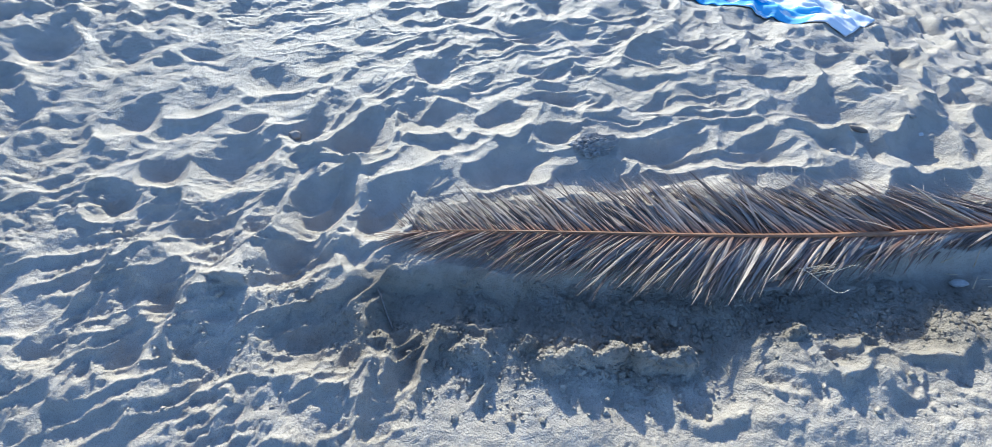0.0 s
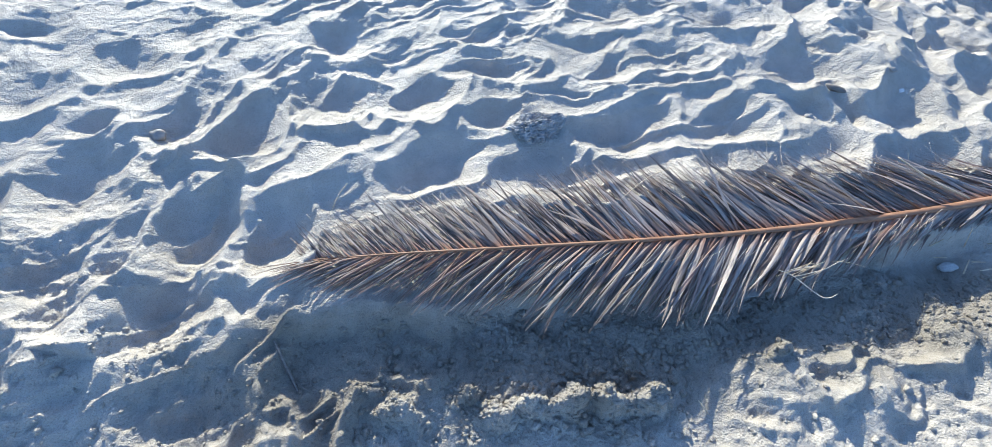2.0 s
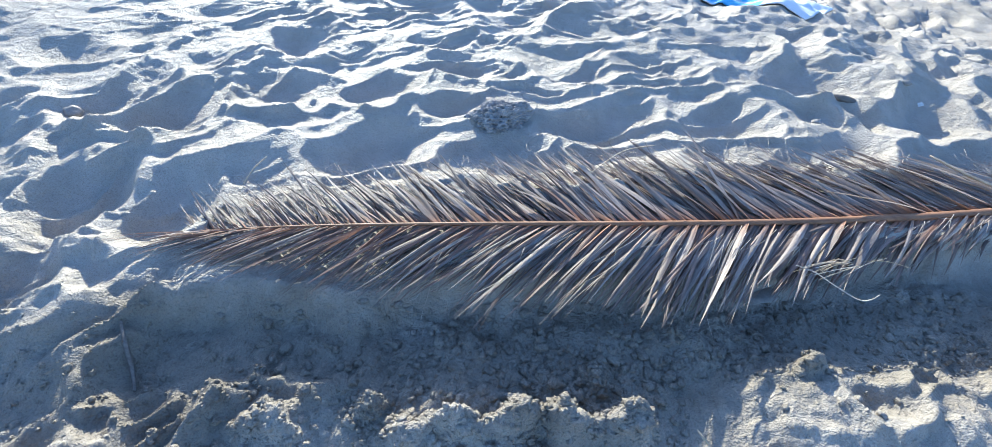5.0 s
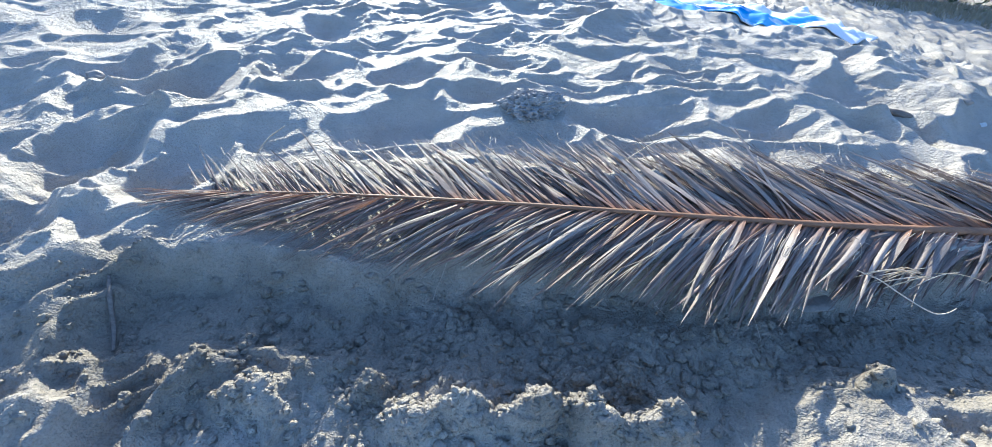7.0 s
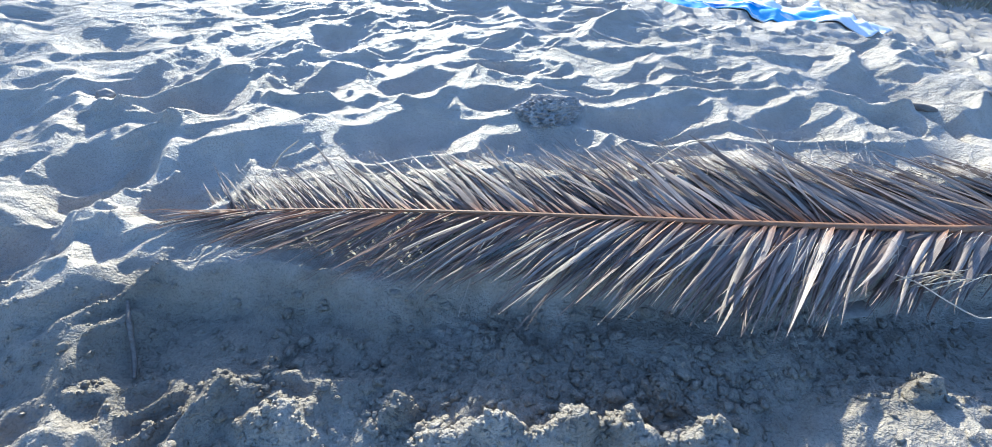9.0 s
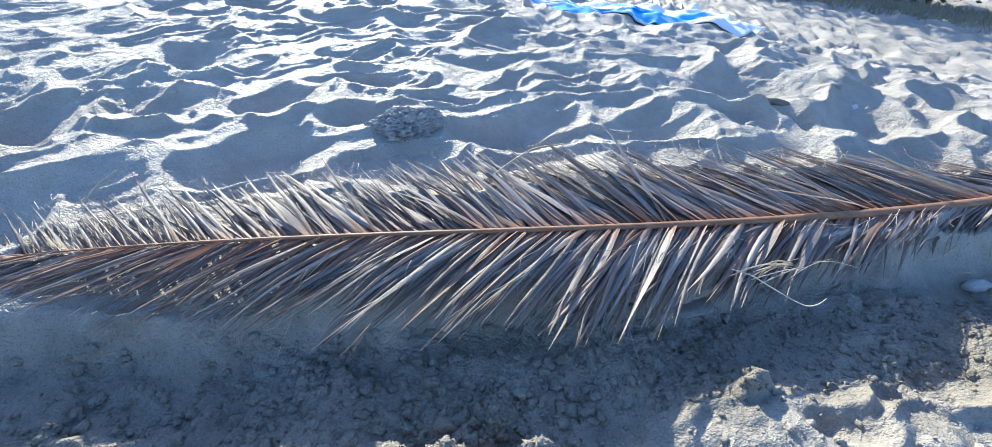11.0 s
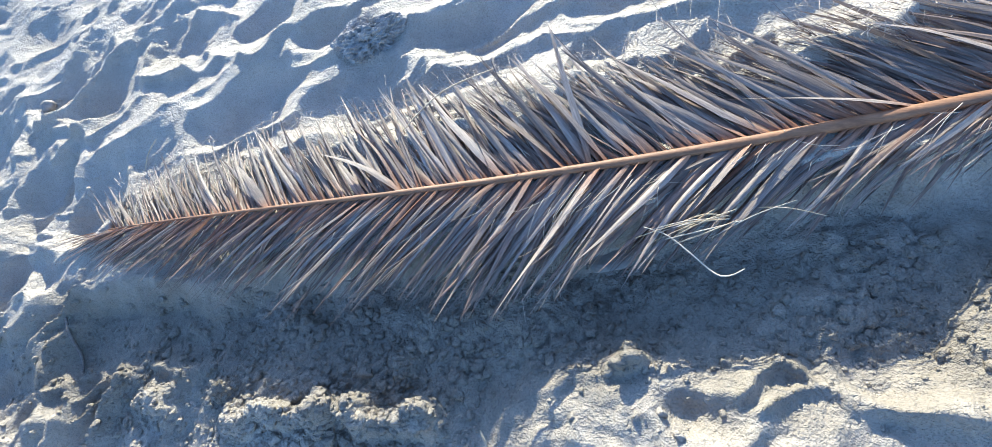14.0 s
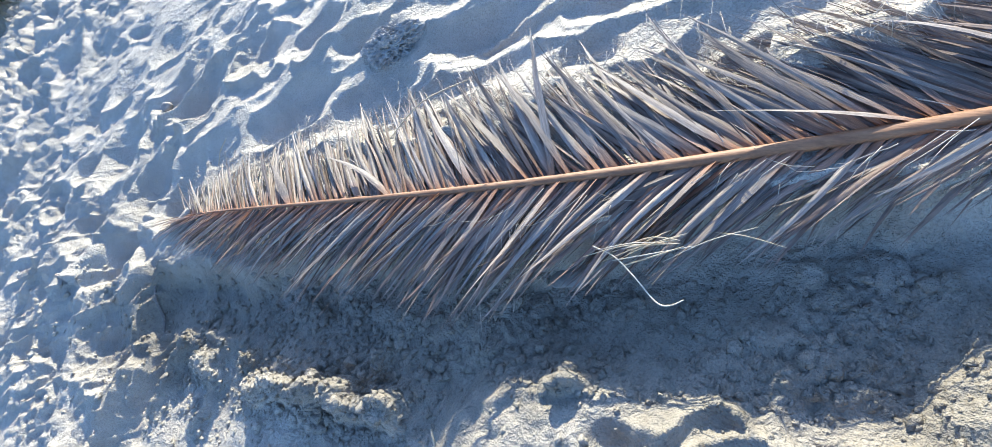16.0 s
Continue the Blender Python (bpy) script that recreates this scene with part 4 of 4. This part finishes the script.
# ---- edge of the beach: bushes and dry grass ----
def make_bush(x, y, r, h, seed):
    rr = random.Random(seed)
    root = tagged(new("bush"), "dark green scrubby bush at the sand's edge", "bush", "bushes behind the beach")
    root.location = (x, y, ground_at(x, y) - 0.03)
    stems = bmesh.new()
    tips = []
    for k in range(9):
        a, lean = rr.uniform(0, 6.28), rr.uniform(0.2, 0.9)
        tip = Vector((math.cos(a) * r * lean, math.sin(a) * r * lean, h * rr.uniform(0.55, 0.95)))
        tube(stems, [Vector((0, 0, 0)), tip * 0.5 + Vector((0, 0, 0.06 * h)), tip], [0.02, 0.012, 0.005], 5)
        tips += [tip, tip * 0.7, tip * 0.5]
    part("stem", stems, WOOD, root)
    vs, fs = [], []
    for k in range(2600):
        t = rr.choice(tips)
        c = t + Vector((rr.gauss(0, 0.24 * r), rr.gauss(0, 0.24 * r), rr.gauss(0, 0.16 * h)))
        c.z = max(c.z, 0.02)
        d = Vector((rr.gauss(0, 1), rr.gauss(0, 1), rr.gauss(0.3, 1))).normalized()
        e = d.orthogonal().normalized()
        l, w = r * rr.uniform(0.06, 0.12), r * rr.uniform(0.018, 0.035)
        n = len(vs)
        vs += [c, c + d * l * 0.5 + e * w, c + d * l, c + d * l * 0.5 - e * w]
        fs.append((n, n + 1, n + 2, n + 3))
    me = bpy.data.meshes.new("crown")
    me.from_pydata([tuple(v) for v in vs], [], fs)
    me.materials.append(BUSH)
    ob = new("crown", me)
    ob.parent = root
    return root


EDGE = [(13.6 * math.sin(a), 13.6 * math.cos(a) - 0.8) for a in (0.25, 0.38, 0.5, 0.61, 0.72, 0.83, 0.95, 1.08)] + [(-5.9, 1.2), (-6.2, 2.0), (-6.6, 3.0)]
for k, (x, y) in enumerate(EDGE):
    big = 2.6 if x > 0 else 1.0
    make_bush(x, y, big * (0.55 + 0.1 * (k % 3)), big * (0.9 + 0.15 * (k % 2)), 60 + k)
vs, fs = [], []
gr = random.Random(8)
for k in range(16000):
    big = k % 4
    if big:
        a, d = gr.uniform(0.3, 1.2), gr.uniform(11.1, 13.0) + 0.3 * math.sin(5 * k)
        x, y = d * math.sin(a), d * math.cos(a) - 0.8
    else:
        x, y = gr.gauss(-5.9, 0.3), gr.uniform(0.6, 3.5)
    z, a, l = ground_at(x, y), gr.uniform(0, 6.28), gr.uniform(0.05, 0.17) * (0.9 if big else 1)
    w = Vector((math.cos(a), math.sin(a), 0)) * (0.007 if big else 0.003)
    t = Vector((gr.gauss(0, 0.35) * l, gr.gauss(0, 0.35) * l, l))
    n = len(vs)
    p = Vector((x, y, z - 0.005))
    vs += [p - w, p + w, p + t * 0.6 + w * 0.6, p + t, p + t * 0.6 - w * 0.6]
    fs.append((n, n + 1, n + 2, n + 3, n + 4))
me = bpy.data.meshes.new("dry_grass")
me.from_pydata([tuple(v) for v in vs], [], fs)
me.materials.append(GRASS)
tagged(new("dry_grass", me), "dry yellow-green grass fringe behind the beach", "grass", kind="stuff")
